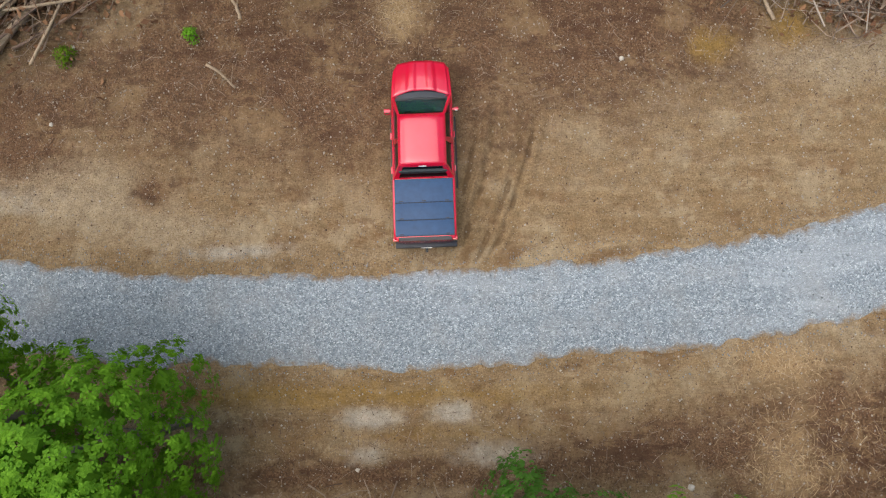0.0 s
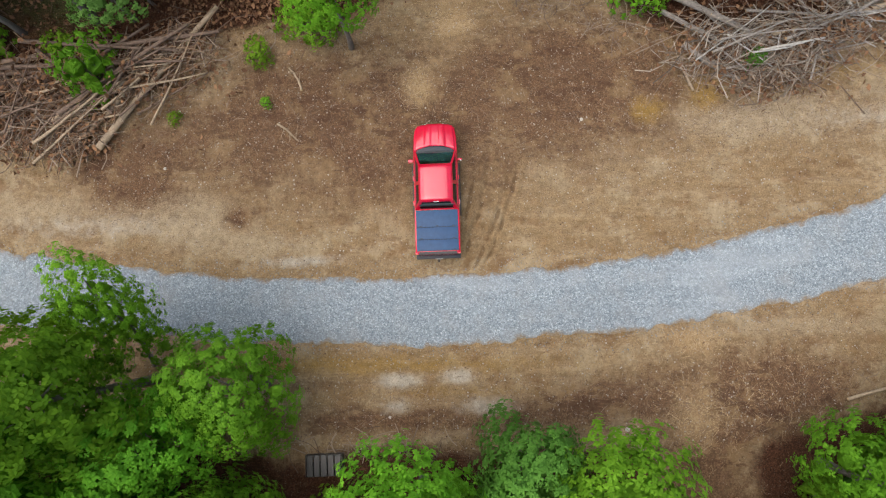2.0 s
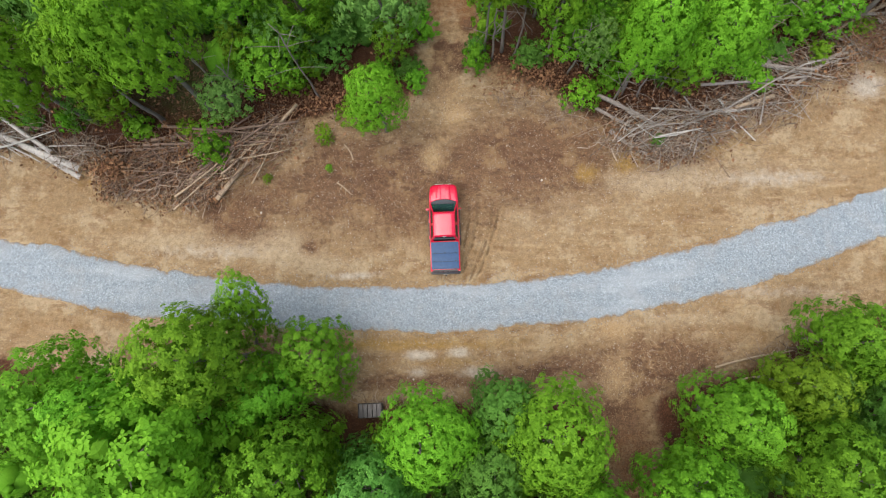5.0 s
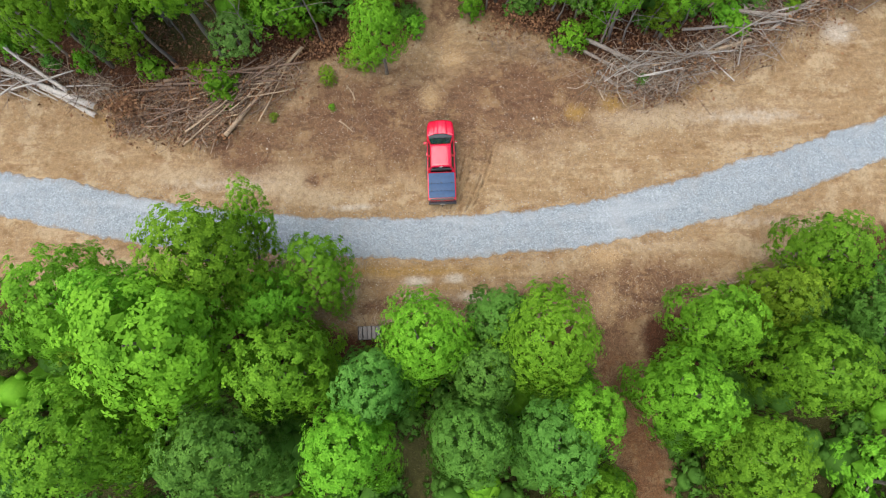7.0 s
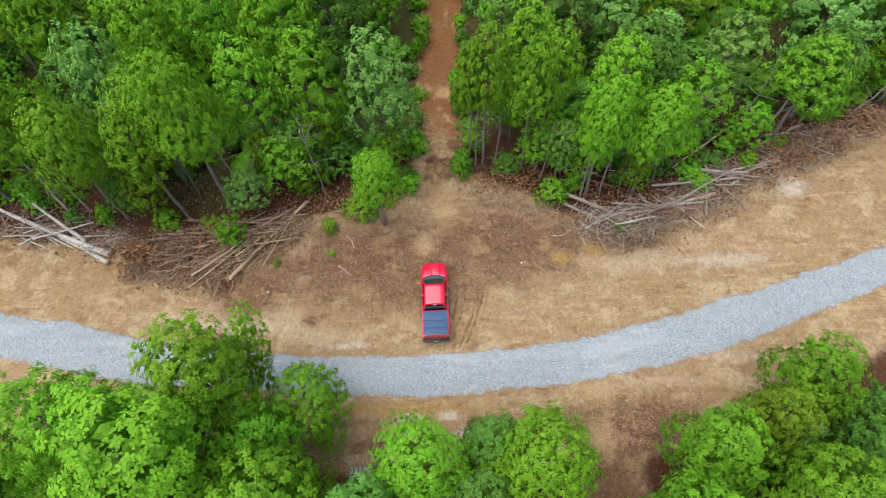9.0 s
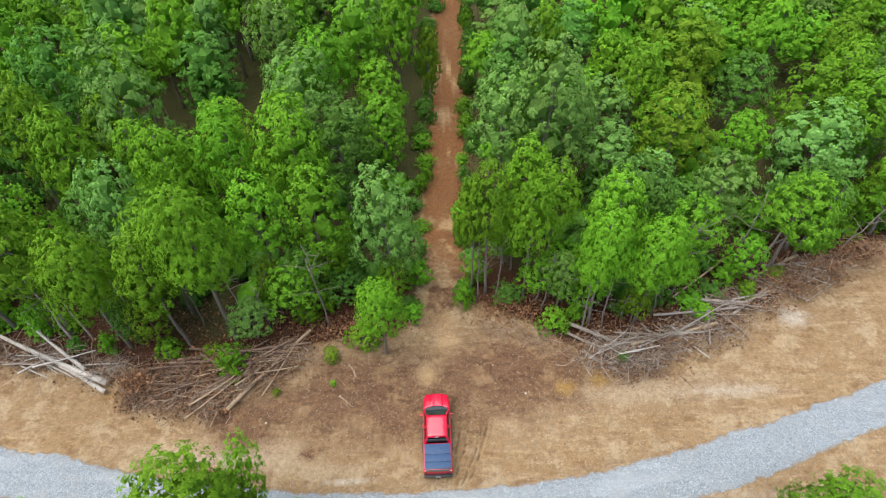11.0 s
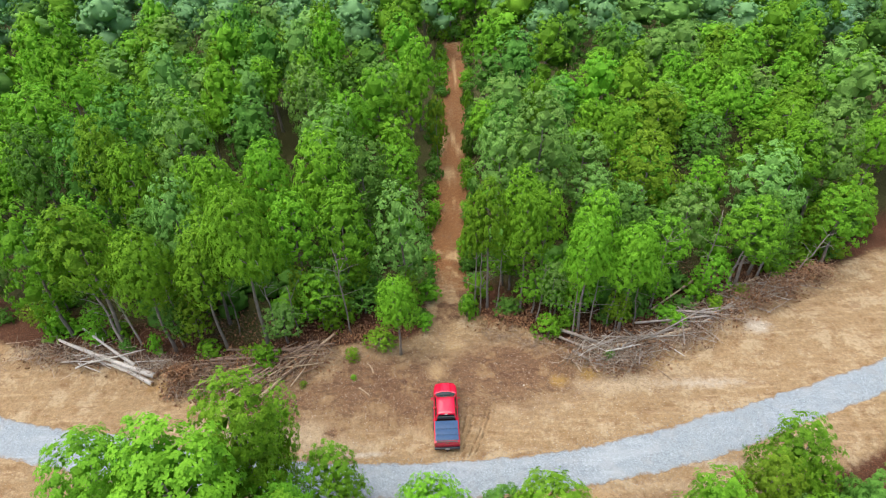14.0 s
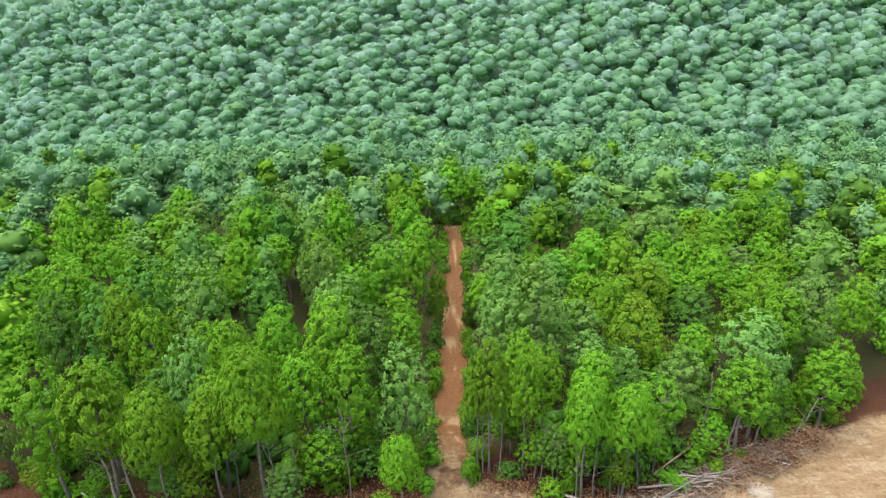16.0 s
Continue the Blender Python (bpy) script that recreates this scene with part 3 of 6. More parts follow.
    for name, values in (("far_haze", far_haze), ("sand", sand), ("shaded_scrub", shaded_scrub), ("rut_dark", rut_dark), ("litter", litter), ("mulch", mulch), ("clay", clay), ("straw", straw), ("ochre", ochre), ("chalk", chalk)):
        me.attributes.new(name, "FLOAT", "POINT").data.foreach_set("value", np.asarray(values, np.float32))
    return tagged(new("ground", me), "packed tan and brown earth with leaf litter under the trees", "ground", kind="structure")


def build_road():
    """A strip of crushed stone with ragged edges that sink into the earth."""
    xs = np.concatenate([np.arange(-140, -42, 1.5), np.arange(-42, 42, 0.11), np.arange(42, 141, 1.5)])
    k = 25
    v = np.linspace(-1, 1, k)
    gx = np.repeat(xs[:, None], k, 1)
    ragged = 0.45 * (value_noise(xs, xs * 0, 0.5, 61, 4) - 0.5) + 0.45 * (value_noise(xs, xs * 0, 3.0, 62, 2) - 0.5)
    ragged2 = 0.45 * (value_noise(xs, xs * 0, 0.5, 71, 4) - 0.5) + 0.45 * (value_noise(xs, xs * 0, 3.0, 72, 2) - 0.5)
    up, lo = road_up(xs) + 0.03 + ragged, road_lo(xs) - 0.08 + ragged2
    gy = (up + lo)[:, None] / 2 + (up - lo)[:, None] / 2 * v[None]
    gz = terrain(gx, gy) + 0.055 - 0.10 * np.abs(v[None]) ** 7 + 0.02 * (value_noise(gx, gy, 0.35, 81, 3) - 0.5) - 0.012 * np.exp(-((np.abs(v[None]) - 0.45) / 0.16) ** 2)
    verts = np.stack([gx, gy, gz], -1).reshape(-1, 3)
    i = (np.arange(len(xs) - 1)[:, None] * k + np.arange(k - 1)).ravel()
    faces = np.stack([i, i + k, i + k + 1, i + 1], -1)
    me = mesh_of("road", verts, faces, GRAVEL, True)
    me.attributes.new("edge", "FLOAT", "POINT").data.foreach_set("value", np.tile(np.abs(v), len(xs)).astype(np.float32))
    return tagged(new("road", me), "curving road of blue-grey crushed gravel with ragged edges", "road", kind="structure")


build_ground()
build_road()

# quick look-ups of single places
TABLE_X = np.arange(-160, 160, 0.1)
TABLES = {"north_edge": north_edge(TABLE_X).tolist(), "south_edge": south_edge(TABLE_X).tolist(), "road_up": road_up(TABLE_X).tolist(), "road_lo": road_lo(TABLE_X).tolist()}
SPOT_X, SPOT_Y = np.arange(-60, 60, 0.25), np.arange(-30, 90, 0.25)
SPOT_Z = ground_z(*np.meshgrid(SPOT_X, SPOT_Y)).tolist()


def edge_at(name, x):
    return TABLES[name][min(3199, max(0, int((x + 160) * 10)))]


def z_at(x, y):
    """The ground's height at one place."""
    u, v = (x + 60) * 4, (y + 30) * 4
    i, j = int(u), int(v)
    if not (0 <= i < 479 and 0 <= j < 479):
        return float(terrain(x, y))
    u, v = u - i, v - j
    a, b = SPOT_Z[j], SPOT_Z[j + 1]
    return (a[i] * (1 - u) + a[i + 1] * u) * (1 - v) + (b[i] * (1 - u) + b[i + 1] * u) * v


def off_north_track(x, y):
    return abs(x - (0.25 + 0.034 * (y - 10)))


def off_south_track(x, y):
    return abs(x - (11.3 - 0.16 * (y + 8)))


# ---------------------------------------------------------------- trees
def leaf_cards(centres, normals, sizes, rng, aspect=1.5, fold=0.25):
    """Small folded leaves: four corners and two triangles each."""
    n = len(centres)
    normals = normals / np.linalg.norm(normals, axis=1, keepdims=True)
    side = np.cross(normals, rng.normal(size=(n, 3)))
    side /= np.linalg.norm(side, axis=1, keepdims=True) + 1e-9
    along = np.cross(side, normals)
    s = sizes[:, None]
    drop = normals * s * fold
    a = centres + along * s * 0.5 * aspect
    b = centres + side * s * 0.5 - drop
    c = centres - along * s * 0.5 * aspect
    d = centres - side * s * 0.5 - drop
    verts = np.stack([a, b, c, d], 1).reshape(-1, 3)
    i = np.arange(n) * 4
    faces = np.stack([np.stack([i, i + 2, i + 1], -1), np.stack([i, i + 3, i + 2], -1)], 1).reshape(-1, 3)
    return verts, faces


def leaf_rosettes(centres, normals, sizes, rng, petals=5):
    """Whorls of long leaves round a twig's tip, each whorl sharing its middle."""
    n = len(centres)
    normals = normals / np.linalg.norm(normals, axis=1, keepdims=True)
    a = np.cross(normals, rng.normal(size=(n, 3)))
    a /= np.linalg.norm(a, axis=1, keepdims=True) + 1e-9
    b = np.cross(normals, a)
    s = sizes[:, None]
    parts = [centres]
    for k in range(petals):
        w = (2 * np.pi * k / petals + rng.uniform(-0.4, 0.4, n))[:, None]
        out, side = np.cos(w) * a + np.sin(w) * b, np.cos(w) * b - np.sin(w) * a
        long = s * rng.uniform(0.75, 1.2, n)[:, None]
        droop = normals * long * rng.uniform(-0.05, 0.45, n)[:, None]
        parts += [centres + out * long * 0.58 + side * s * 0.33 - droop * 0.4, centres + out * long - droop, centres + out * long * 0.58 - side * s * 0.33 - droop * 0.4]
    per = 1 + 3 * petals
    verts = np.stack(parts, 1).reshape(-1, 3)
    one = []
    for k in range(petals):
        i = 1 + 3 * k
        one += [(0, i + 2, i + 1), (0, i + 1, i)]
    faces = (np.array(one)[None] + (np.arange(n) * per)[:, None, None]).reshape(-1, 3)
    return verts, faces


def unit_vectors(rng, n):
    v = rng.normal(size=(n, 3))
    return v / np.linalg.norm(v, axis=1, keepdims=True)


# tufts, leaves on each tuft, size of a leaf
CROWN_DETAIL = {"hero": (300, 15, 0.150), "near": (260, 13, 0.200), "mid": (124, 15, 0.225), "low": (76, 9, 0.28), "far": (42, 4, 0.34), "speck": (24, 2, 0.42)}
CROWNS = {}


def knot(sides):
    """A ball of twenty or of eight faces."""
    bm = bmesh.new()
    if sides == 20:
        bmesh.ops.create_icosphere(bm, subdivisions=1, radius=1.0)
    else:
        ends = [bm.verts.new(v) for v in ((1, 0, 0), (0, 1, 0), (-1, 0, 0), (0, -1, 0), (0, 0, 1), (0, 0, -1))]
        for k in range(4):
            bm.faces.new((ends[k], ends[(k + 1) % 4], ends[4]))
            bm.faces.new((ends[(k + 1) % 4], ends[k], ends[5]))
    bm.verts.index_update()
    v = np.array([v.co[:] for v in bm.verts])
    f = np.array([[v.index for v in f.verts] for f in bm.faces])
    bm.free()
    return v, f


KNOT = {sides: knot(sides) for sides in (8, 20)}


def crown_base(form, detail):
    """The height and the radius at which a crown is modelled."""
    return (2.0, 1.5) if form == "bush" else (12.5, 3.6) if detail in ("near", "hero") else (11.0, 2.9)


def limb_masses(rng, form, high, rad, detail):
    """Middles, radii and heights of the rounded masses that a crown's limbs carry."""
    if form == "cone":
        n = {"mid": 8, "low": 7, "far": 5, "speck": 4}.get(detail, 8)
        t = (np.arange(n) + rng.uniform(0.1, 0.9, n)) / n
        ang = np.arange(n) * 2.4 + rng.uniform(-0.5, 0.5, n)
        wide = rad * (0.46 + 0.22 * (1 - t) * smoothstep(-0.25, 0.25, t))
        off = rad * 0.42 * (1 - t) ** 0.65
        cen = np.stack([np.cos(ang) * off, np.sin(ang) * off, high * (0.55 + 0.34 * t)], -1)
        return cen, wide, high * (0.115 - 0.015 * t)
    if form == "bush":
        n, low, top = 4, 0.15, 0.70
    else:
        n = {"far": 5, "speck": 4, "hero": 10}.get(detail, 7 if form == "round" else 11)
        low, top = (0.44, 0.84) if detail not in ("near", "hero") else (0.30, 0.86)
    lift = np.clip(np.linspace(0.0, 1.0, n) + rng.uniform(-0.06, 0.06, n), 0.0, 1.0)
    ang = np.arange(n) * 2.4 + rng.uniform(-0.4, 0.4, n)
    reach = rad * np.clip(0.56 - 0.42 * lift ** 1.5, 0.05, 1) * rng.uniform(0.8, 1.1, n)
    big = rad * rng.uniform(0.42, 0.54, n) * (0.80 if form == "spread" else 1.0)
    if detail not in ("hero", "near"):
        # crowns close into one dome
        reach, big = reach * 0.84, big * 1.24
    if detail == "hero":
        reach, big = reach * 1.30, big * 0.74
    cen = np.stack([np.cos(ang) * reach, np.sin(ang) * reach, high * (low + (top - low) * lift)], -1)
    return cen, big, np.full(n, high * (0.28 if form == "bush" else 0.145)) * rng.uniform(0.85, 1.2, n)


def crown_mesh(form, detail, seed):
    """Limbs with rounded masses of foliage, tufts over them and leaves standing off the tufts."""
    key = (form, detail, seed)
    if key in CROWNS:
        return CROWNS[key]
    rng = np.random.default_rng(seed * 101 + len(form) + 7 * len(detail))
    count, per, leaf = CROWN_DETAIL[detail]
    high, rad = crown_base(form, detail)
    if form == "bush":
        count, leaf = count // 2, leaf * 0.62
    if form == "cone":
        leaf *= 0.9
    cen, big, tall = limb_masses(rng, form, high, rad, detail)
    n = len(cen)
    span = np.stack([big, big, tall], -1)
    # tufts spread evenly over the outside of the masses
    pool_at, pool_out = [], []
    while len(pool_at) < count * 4:
        i = rng.integers(n)
        d = unit_vectors(rng, 1)[0]
        if d[2] < -0.2 and rng.random() < 0.75:
            continue
        p = cen[i] + d * span[i] * (rng.uniform(0.70, 1.22) if detail == "hero" else rng.uniform(0.72, 1.24) if detail == "near" else rng.uniform(0.82, 1.14))
        q = (p - cen) / span
        q[i] = 9
        if np.min(np.sum(q * q, 1)) < 0.70:
            continue
        pool_at.append(p)
        pool_out.append(d)
    pool = np.array(pool_at)
    at, out = [pool[0]], [pool_out[0]]
    gap = np.sum((pool - pool[0]) ** 2, 1)
    while len(at) < count:
        i = int(np.argmax(gap * rng.uniform(0.0 if detail == "hero" else 0.3, 1.0, len(gap)) ** (3 if detail == "hero" else 1)))
        at.append(pool[i])
        out.append(pool_out[i])
        gap = np.minimum(gap, np.sum((pool - pool[i]) ** 2, 1))
    at, out = np.array(at), np.array(out)
    size = rad * rng.uniform(0.10, 0.19, count) * (90 / count) ** 0.3
    if detail in ("far", "speck"):
        size *= 1.12
    if detail == "near":
        size *= 1.3
    vs, fs, base = [], [], 0
    iv, jf = KNOT[20 if detail == "hero" else 8]
    rough = rng.uniform(0.42, 0.90, (count, len(iv), 1)) * {"hero": 0.4, "near": 0.45, "mid": 0.75}.get(detail, 1.0)
    kv = at[:, None] - out[:, None] * size[:, None, None] * 0.3 + iv[None] * rough * size[:, None, None] * np.array((1, 1, 0.8))
    vs.append(kv.reshape(-1, 3))
    fs.append((jf[None] + (np.arange(count) * len(iv))[:, None, None]).reshape(-1, 3))
    base += count * len(iv)
    # solid lumps added inside each limb's mass to block the view through
    iv, jf = KNOT[20]
    least, most = {"hero": (0.18, 0.40), "near": (0.18, 0.40), "mid": (0.22, 0.48), "low": (0.45, 0.70), "far": (0.70, 0.92)}.get(detail, (0.98, 1.12))
    kv = cen[:, None] + iv[None] * rng.uniform(least, most, (n, len(iv), 1)) * span[:, None]
    vs.append(kv.reshape(-1, 3))
    fs.append((jf[None] + (base + np.arange(n) * len(iv))[:, None, None]).reshape(-1, 3))
    base += n * len(iv)
    solid_faces = sum(len(f) for f in fs)
    which = np.repeat(np.arange(count), per)
    d = unit_vectors(rng, len(which)) + out[which] * 0.55 + (0, 0, 0.25)
    d /= np.linalg.norm(d, axis=1, keepdims=True)
    p = at[which] + d * (size[which] * rng.uniform(0.5, 1.12, len(d)))[:, None] * (1, 1, 0.85)
    whole = (p - (0, 0, high * 0.62)) / (rad, rad, high * 0.35)
    whole /= np.linalg.norm(whole, axis=1, keepdims=True) + 1e-6
    if detail in ("far", "speck"):
        normal = d * 0.20 + out[which] * 0.45 + whole * 0.65 + (0, 0, 0.15) + rng.normal(size=d.shape) * 0.06
    else:
        normal = d * 0.35 + out[which] * 0.45 + whole * 0.70 + (0, 0, 0.12) + rng.normal(size=d.shape) * 0.10
    if detail in ("near", "hero"):
        # whorls of leaves, longer and thinner for needles
        verts, faces = leaf_rosettes(p, normal + rng.normal(size=p.shape) * 0.10, leaf * rng.uniform(0.75, 1.25, len(p)), rng, 4)
    else:
        verts, faces = leaf_cards(p, normal, leaf * rng.uniform(0.6, 1.25, len(p)), rng, 2.0 if form == "cone" else 1.4)
    vs.append(verts)
    fs.append(faces + base)
    me = mesh_of("crown", np.concatenate(vs), np.concatenate(fs), None)
    me.polygons.foreach_set("use_smooth", (np.arange(len(me.polygons)) < solid_faces) & (detail == "speck"))
    me.materials.append(None)
    CROWNS[key] = me
    return me


def tube(points, radii, sides=6):
    points, radii = np.asarray(points, float), np.asarray(radii, float)
    verts, faces = [], []
    for j, p in enumerate(points):
        d = points[min(j + 1, len(points) - 1)] - points[max(j - 1, 0)]
        d /= np.linalg.norm(d) + 1e-9
        a = np.cross(d, (0.31, 0.17, 0.93) if abs(d[2]) < 0.9 else (1.0, 0.2, 0.1))
        a /= np.linalg.norm(a)
        b = np.cross(d, a)
        for s in range(sides):
            w = 2 * np.pi * s / sides
            verts.append(p + radii[j] * (np.cos(w) * a + np.sin(w) * b))
    for j in range(len(points) - 1):
        for s in range(sides):
            t = (s + 1) % sides
            faces.append((j * sides + s, j * sides + t, (j + 1) * sides + t, (j + 1) * sides + s))
    faces.append(tuple(range(sides - 1, -1, -1)))
    faces.append(tuple((len(points) - 1) * sides + s for s in range(sides)))
    return verts, faces


def join(tubes):
    verts, faces = [], []
    for v, f in tubes:
        o = len(verts)
        verts += v
        faces += [tuple(i + o for i in face) for face in f]
    return verts, faces


TRUNKS = {}


def trunk_mesh(form, seed):
    key = (form, seed)
    if key in TRUNKS:
        return TRUNKS[key]
    rng = np.random.default_rng(seed * 77 + len(form))
    tubes = []
    if form == "bush":
        for _ in range(6):
            a, lean = rng.uniform(0, 6.28), rng.uniform(0.2, 0.8)
            tubes.append(tube([(0, 0, -0.1), (math.cos(a) * lean * 0.5, math.sin(a) * lean * 0.5, 0.7), (math.cos(a) * lean, math.sin(a) * lean, 1.4)], [0.03, 0.02, 0.008], 5))
    else:
        top = 10.4 if form == "cone" else 9.4
        z = np.linspace(-0.5, top, 9)
        wx = np.cumsum(rng.normal(0, 0.07, 9))
        wy = np.cumsum(rng.normal(0, 0.07, 9))
        wx, wy = wx - wx[0], wy - wy[0]
        rad = 0.175 * (1 - 0.86 * (z + 0.5) / (top + 0.5)) + 0.06 * np.exp(-(z + 0.5) * 1.6)
        tubes.append(tube(np.stack([wx, wy, z], -1), rad, 7))
        n = 13 if form == "cone" else 9
        for j in range(n):
            h = rng.uniform(0.32 if form == "round" else 0.48, 0.9) * top
            a = rng.uniform(0, 6.28)
            out = (1.5 if form != "cone" else 1.3) * rng.uniform(0.6, 1.0) * (1.15 - 0.75 * h / top)
            rise = out * rng.uniform(0.35, 0.9) if form != "cone" else out * rng.uniform(0.0, 0.4)
            x0, y0 = np.interp(h, z, wx), np.interp(h, z, wy)
            tubes.append(tube([(x0, y0, h), (x0 + math.cos(a) * out * 0.5, y0 + math.sin(a) * out * 0.5, h + rise * 0.35), (x0 + math.cos(a) * out, y0 + math.sin(a) * out, h + rise)], [0.055, 0.04, 0.012], 4))
    TRUNKS[key] = mesh_of("trunk", *join(tubes), BARK, True)
    return TRUNKS[key]


TREE_WORDS = {
    ("round", "green"): "leafy broadleaf tree with a rounded mid-green crown",
    ("round", "deep"): "broadleaf tree with a dense dark green crown",
    ("round", "pale"): "broadleaf tree with a pale silvery green crown",
    ("round", "yellow"): "broadleaf tree with a yellowing olive crown",
    ("spread", "green"): "broadleaf tree with a wide fresh green crown",
    ("spread", "deep"): "broadleaf tree with a wide dark green crown",
    ("spread", "pale"): "tall oak with a wide pale green crown",
    ("spread", "yellow"): "broadleaf tree with a wide yellow-green crown",
    ("cone", "pine"): "slender pine with bright tufted needles and a bare lower trunk",
    ("cone", "green"): "slender pine with mid-green tufted needles",
    ("cone", "deep"): "young pine with dark green needles",
    ("round", "pine"): "leafy broadleaf tree with a bright yellow-green crown",
    ("spread", "pine"): "tall oak with a wide bright yellow-green crown",
    ("bush", "green"): "low leafy green shrub at the edge of the woods",
    ("bush", "pine"): "low bright green sapling at the edge of the woods",
    ("bush", "yellow"): "small olive-green weed tuft on bare earth",
    ("bush", "deep"): "dark green undergrowth shrub below the trees",
}


def tree(x, y, height, radius, form, leaf, detail, seed, lean=(0.0, 0.0), turn=None):
    rng = random.Random(seed * 13 + int(x * 10) + int(y * 7))
    m = Matrix.Translation((x, y, z_at(x, y))) @ pose(0, 0, 0, lean[0], lean[1], rng.uniform(0, 360) if turn is None else turn)
    name = "shrub" if form == "bush" else "pine_tree" if form == "cone" else "broadleaf_tree"
    root = thing(name, m, TREE_WORDS.get((form, leaf), "green woodland tree"), "shrub" if form == "bush" else "tree", "undergrowth" if form == "bush" else "woodland trees")
    stem = part("trunk" if form != "bush" else "stems", trunk_mesh(form, seed % 4), None, root)
    full, wide = (2.0, 1.5) if form == "bush" else (11.0, 2.6)
    stem.scale = (radius / wide, radius / wide, height / full)
    crown = part("crown", crown_mesh(form, detail, seed % (2 if detail == "near" else 3)), None, root)
    full, wide = crown_base(form, detail)
    crown.scale = (radius / wide, radius / wide, height / full)
    crown.material_slots[0].link = "OBJECT"
    crown.material_slots[0].material = LEAF[leaf]
    return root


TAKEN = []

# x, y, height, crown radius
def grove(rows, form, leaf, detail):
    for j, (x, y, h, r) in enumerate(rows):
        tree(x, y, h, r, form, leaf, detail, len(TAKEN) + j)
        TAKEN.append((x, y, r))


# woods south of the road, close under the camera
grove([(-14.4, -9.6, 16.4, 4.9)], "spread", "pine", "near")
grove([(-12.5, -5.2, 14.9, 3.4)], "spread", "pine", "near")
tree(-12.7, -4.6, 10.7, 1.75, "round", "pine", "hero", 3, (-19, 11), 0)
TAKEN.append((-11.0, -1.8, 1.4))
grove([(-7.6, -5.4, 8.4, 2.6)], "round", "green", "hero")
grove([(-20.6, -7.6, 13.4, 3.8), (-8.6, -11.4, 12.4, 3.3), (-10.4, -7.4, 8.2, 2.6), (13.5, -12.9, 12.2, 2.9), (16.2, -9.0, 10.4, 2.7), (23.2, -4.7, 9.2, 2.6), (21.2, -11.6, 11.2, 3.2), (8.2, -14.2, 10.2, 2.6), (-16.9, -7.6, 14.6, 2.6)], "round", "green", "near")
grove([(-0.8, -9.6, 11.6, 2.7), (6.0, -9.7, 11.3, 3.1)], "cone", "pine", "near")
grove([(-3.8, -12.2, 11.6, 2.7), (1.6, -15.2, 11.0, 3.0), (26.0, -9.4, 10.4, 3.1)], "spread", "deep", "near")
grove([(20.0, -7.2, 9.4, 2.3)], "round", "yellow", "near")
grove([(3.4, -8.4, 8.0, 2.2), (2.6, -11.6, 9.4, 2.5), (6.4, -15.4, 10.4, 3.0), (-11.6, -15.6, 12.8, 3.4)], "round", "deep", "near")
grove([(-18.8, -14.6, 14.0, 3.8), (17.4, -16.4, 10.2, 3.1), (8.9, -19.2, 9.8, 2.6), (-5.2, -15.6, 11.8, 3.0)], "round", "green", "near")
# edge of the woods north of the clearing
grove([(-4.0, 9.9, 9.2, 1.9), (-16.2, 11.6, 17.0, 2.9), (-24.4, 11.0, 13.8, 2.6), (12.2, 12.2, 13.0, 2.2), (16.0, 12.2, 12.2, 2.4)], "cone", "pine", "near")
grove([(-29.8, 12.6, 15.2, 3.2), (-10.8, 21.2, 16.6, 3.1), (-20.3, 14.2, 12.8, 2.6), (7.2, 14.9, 14.2, 1.9), (-20.4, 20.2, 14.8, 2.5), (20.3, 48.6, 12.0, 2.8), (-32.0, 24.4, 16.6, 2.8),
       (2.9, 15.6, 13.4, 1.4), (4.1, 15.5, 15.0, 1.9), (9.2, 17.6, 12.8, 2.3), (13.4, 15.6, 13.4, 2.4), (7.4, 20.0, 13.0, 2.3), (-13.0, 16.2, 13.4, 2.6)], "cone", "pine", "mid")
grove([(-3.6, 15.6, 14.2, 2.7), (-23.0, 16.0, 15.6, 2.5), (23.4, 20.4, 10.2, 2.5), (9.9, 25.6, 17.6, 3.7), (6.0, 26.6, 14.8, 3.2), (31.4, 23.6, 12.4, 3.7), (-25.6, 27.4, 17.4, 3.3), (-15.2, 39.4, 15.0, 3.0), (-6.7, 44.4, 12.8, 3.0)], "round", "pale", "mid")
grove([(-8.6, 16.2, 13.8, 2.7), (20.0, 16.0, 10.4, 2.4), (38.6, 21.0, 9.4, 2.6), (-11.2, 13.4, 6.6, 2.3), (8.3, 14.6, 5.6, 1.8), (-31.5, 16.4, 13.0, 3.0)], "round", "green", "mid")
grove([(20.8, 26.6, 12.4, 3.4), (25.2, 38.0, 11.8, 3.3)], "round", "yellow", "mid")
grove([(-0.4, 40.5, 10.4, 1.3)], "round", "yellow", "mid")
grove([(2.2, 85.6, 11.5, 3.2), (-2.6, 86.6, 12.0, 3.2), (6.8, 87.0, 11.0, 3.2), (2.6, 93.0, 12.5, 3.4), (-6.4, 92.6, 11.4, 3.2), (13.6, 86.0, 11.0, 3.4), (18.6, 88.0, 11.6, 3.4)], "round", "green", "low")


def clear_of(x, y, r):
    if y > 8 and off_north_track(x, y) < 1.8 + 0.8 * r and y < 84:
        return False
    if y < -5 and off_south_track(x, y) < 1.5 + 0.75 * r:
        return False
    return True


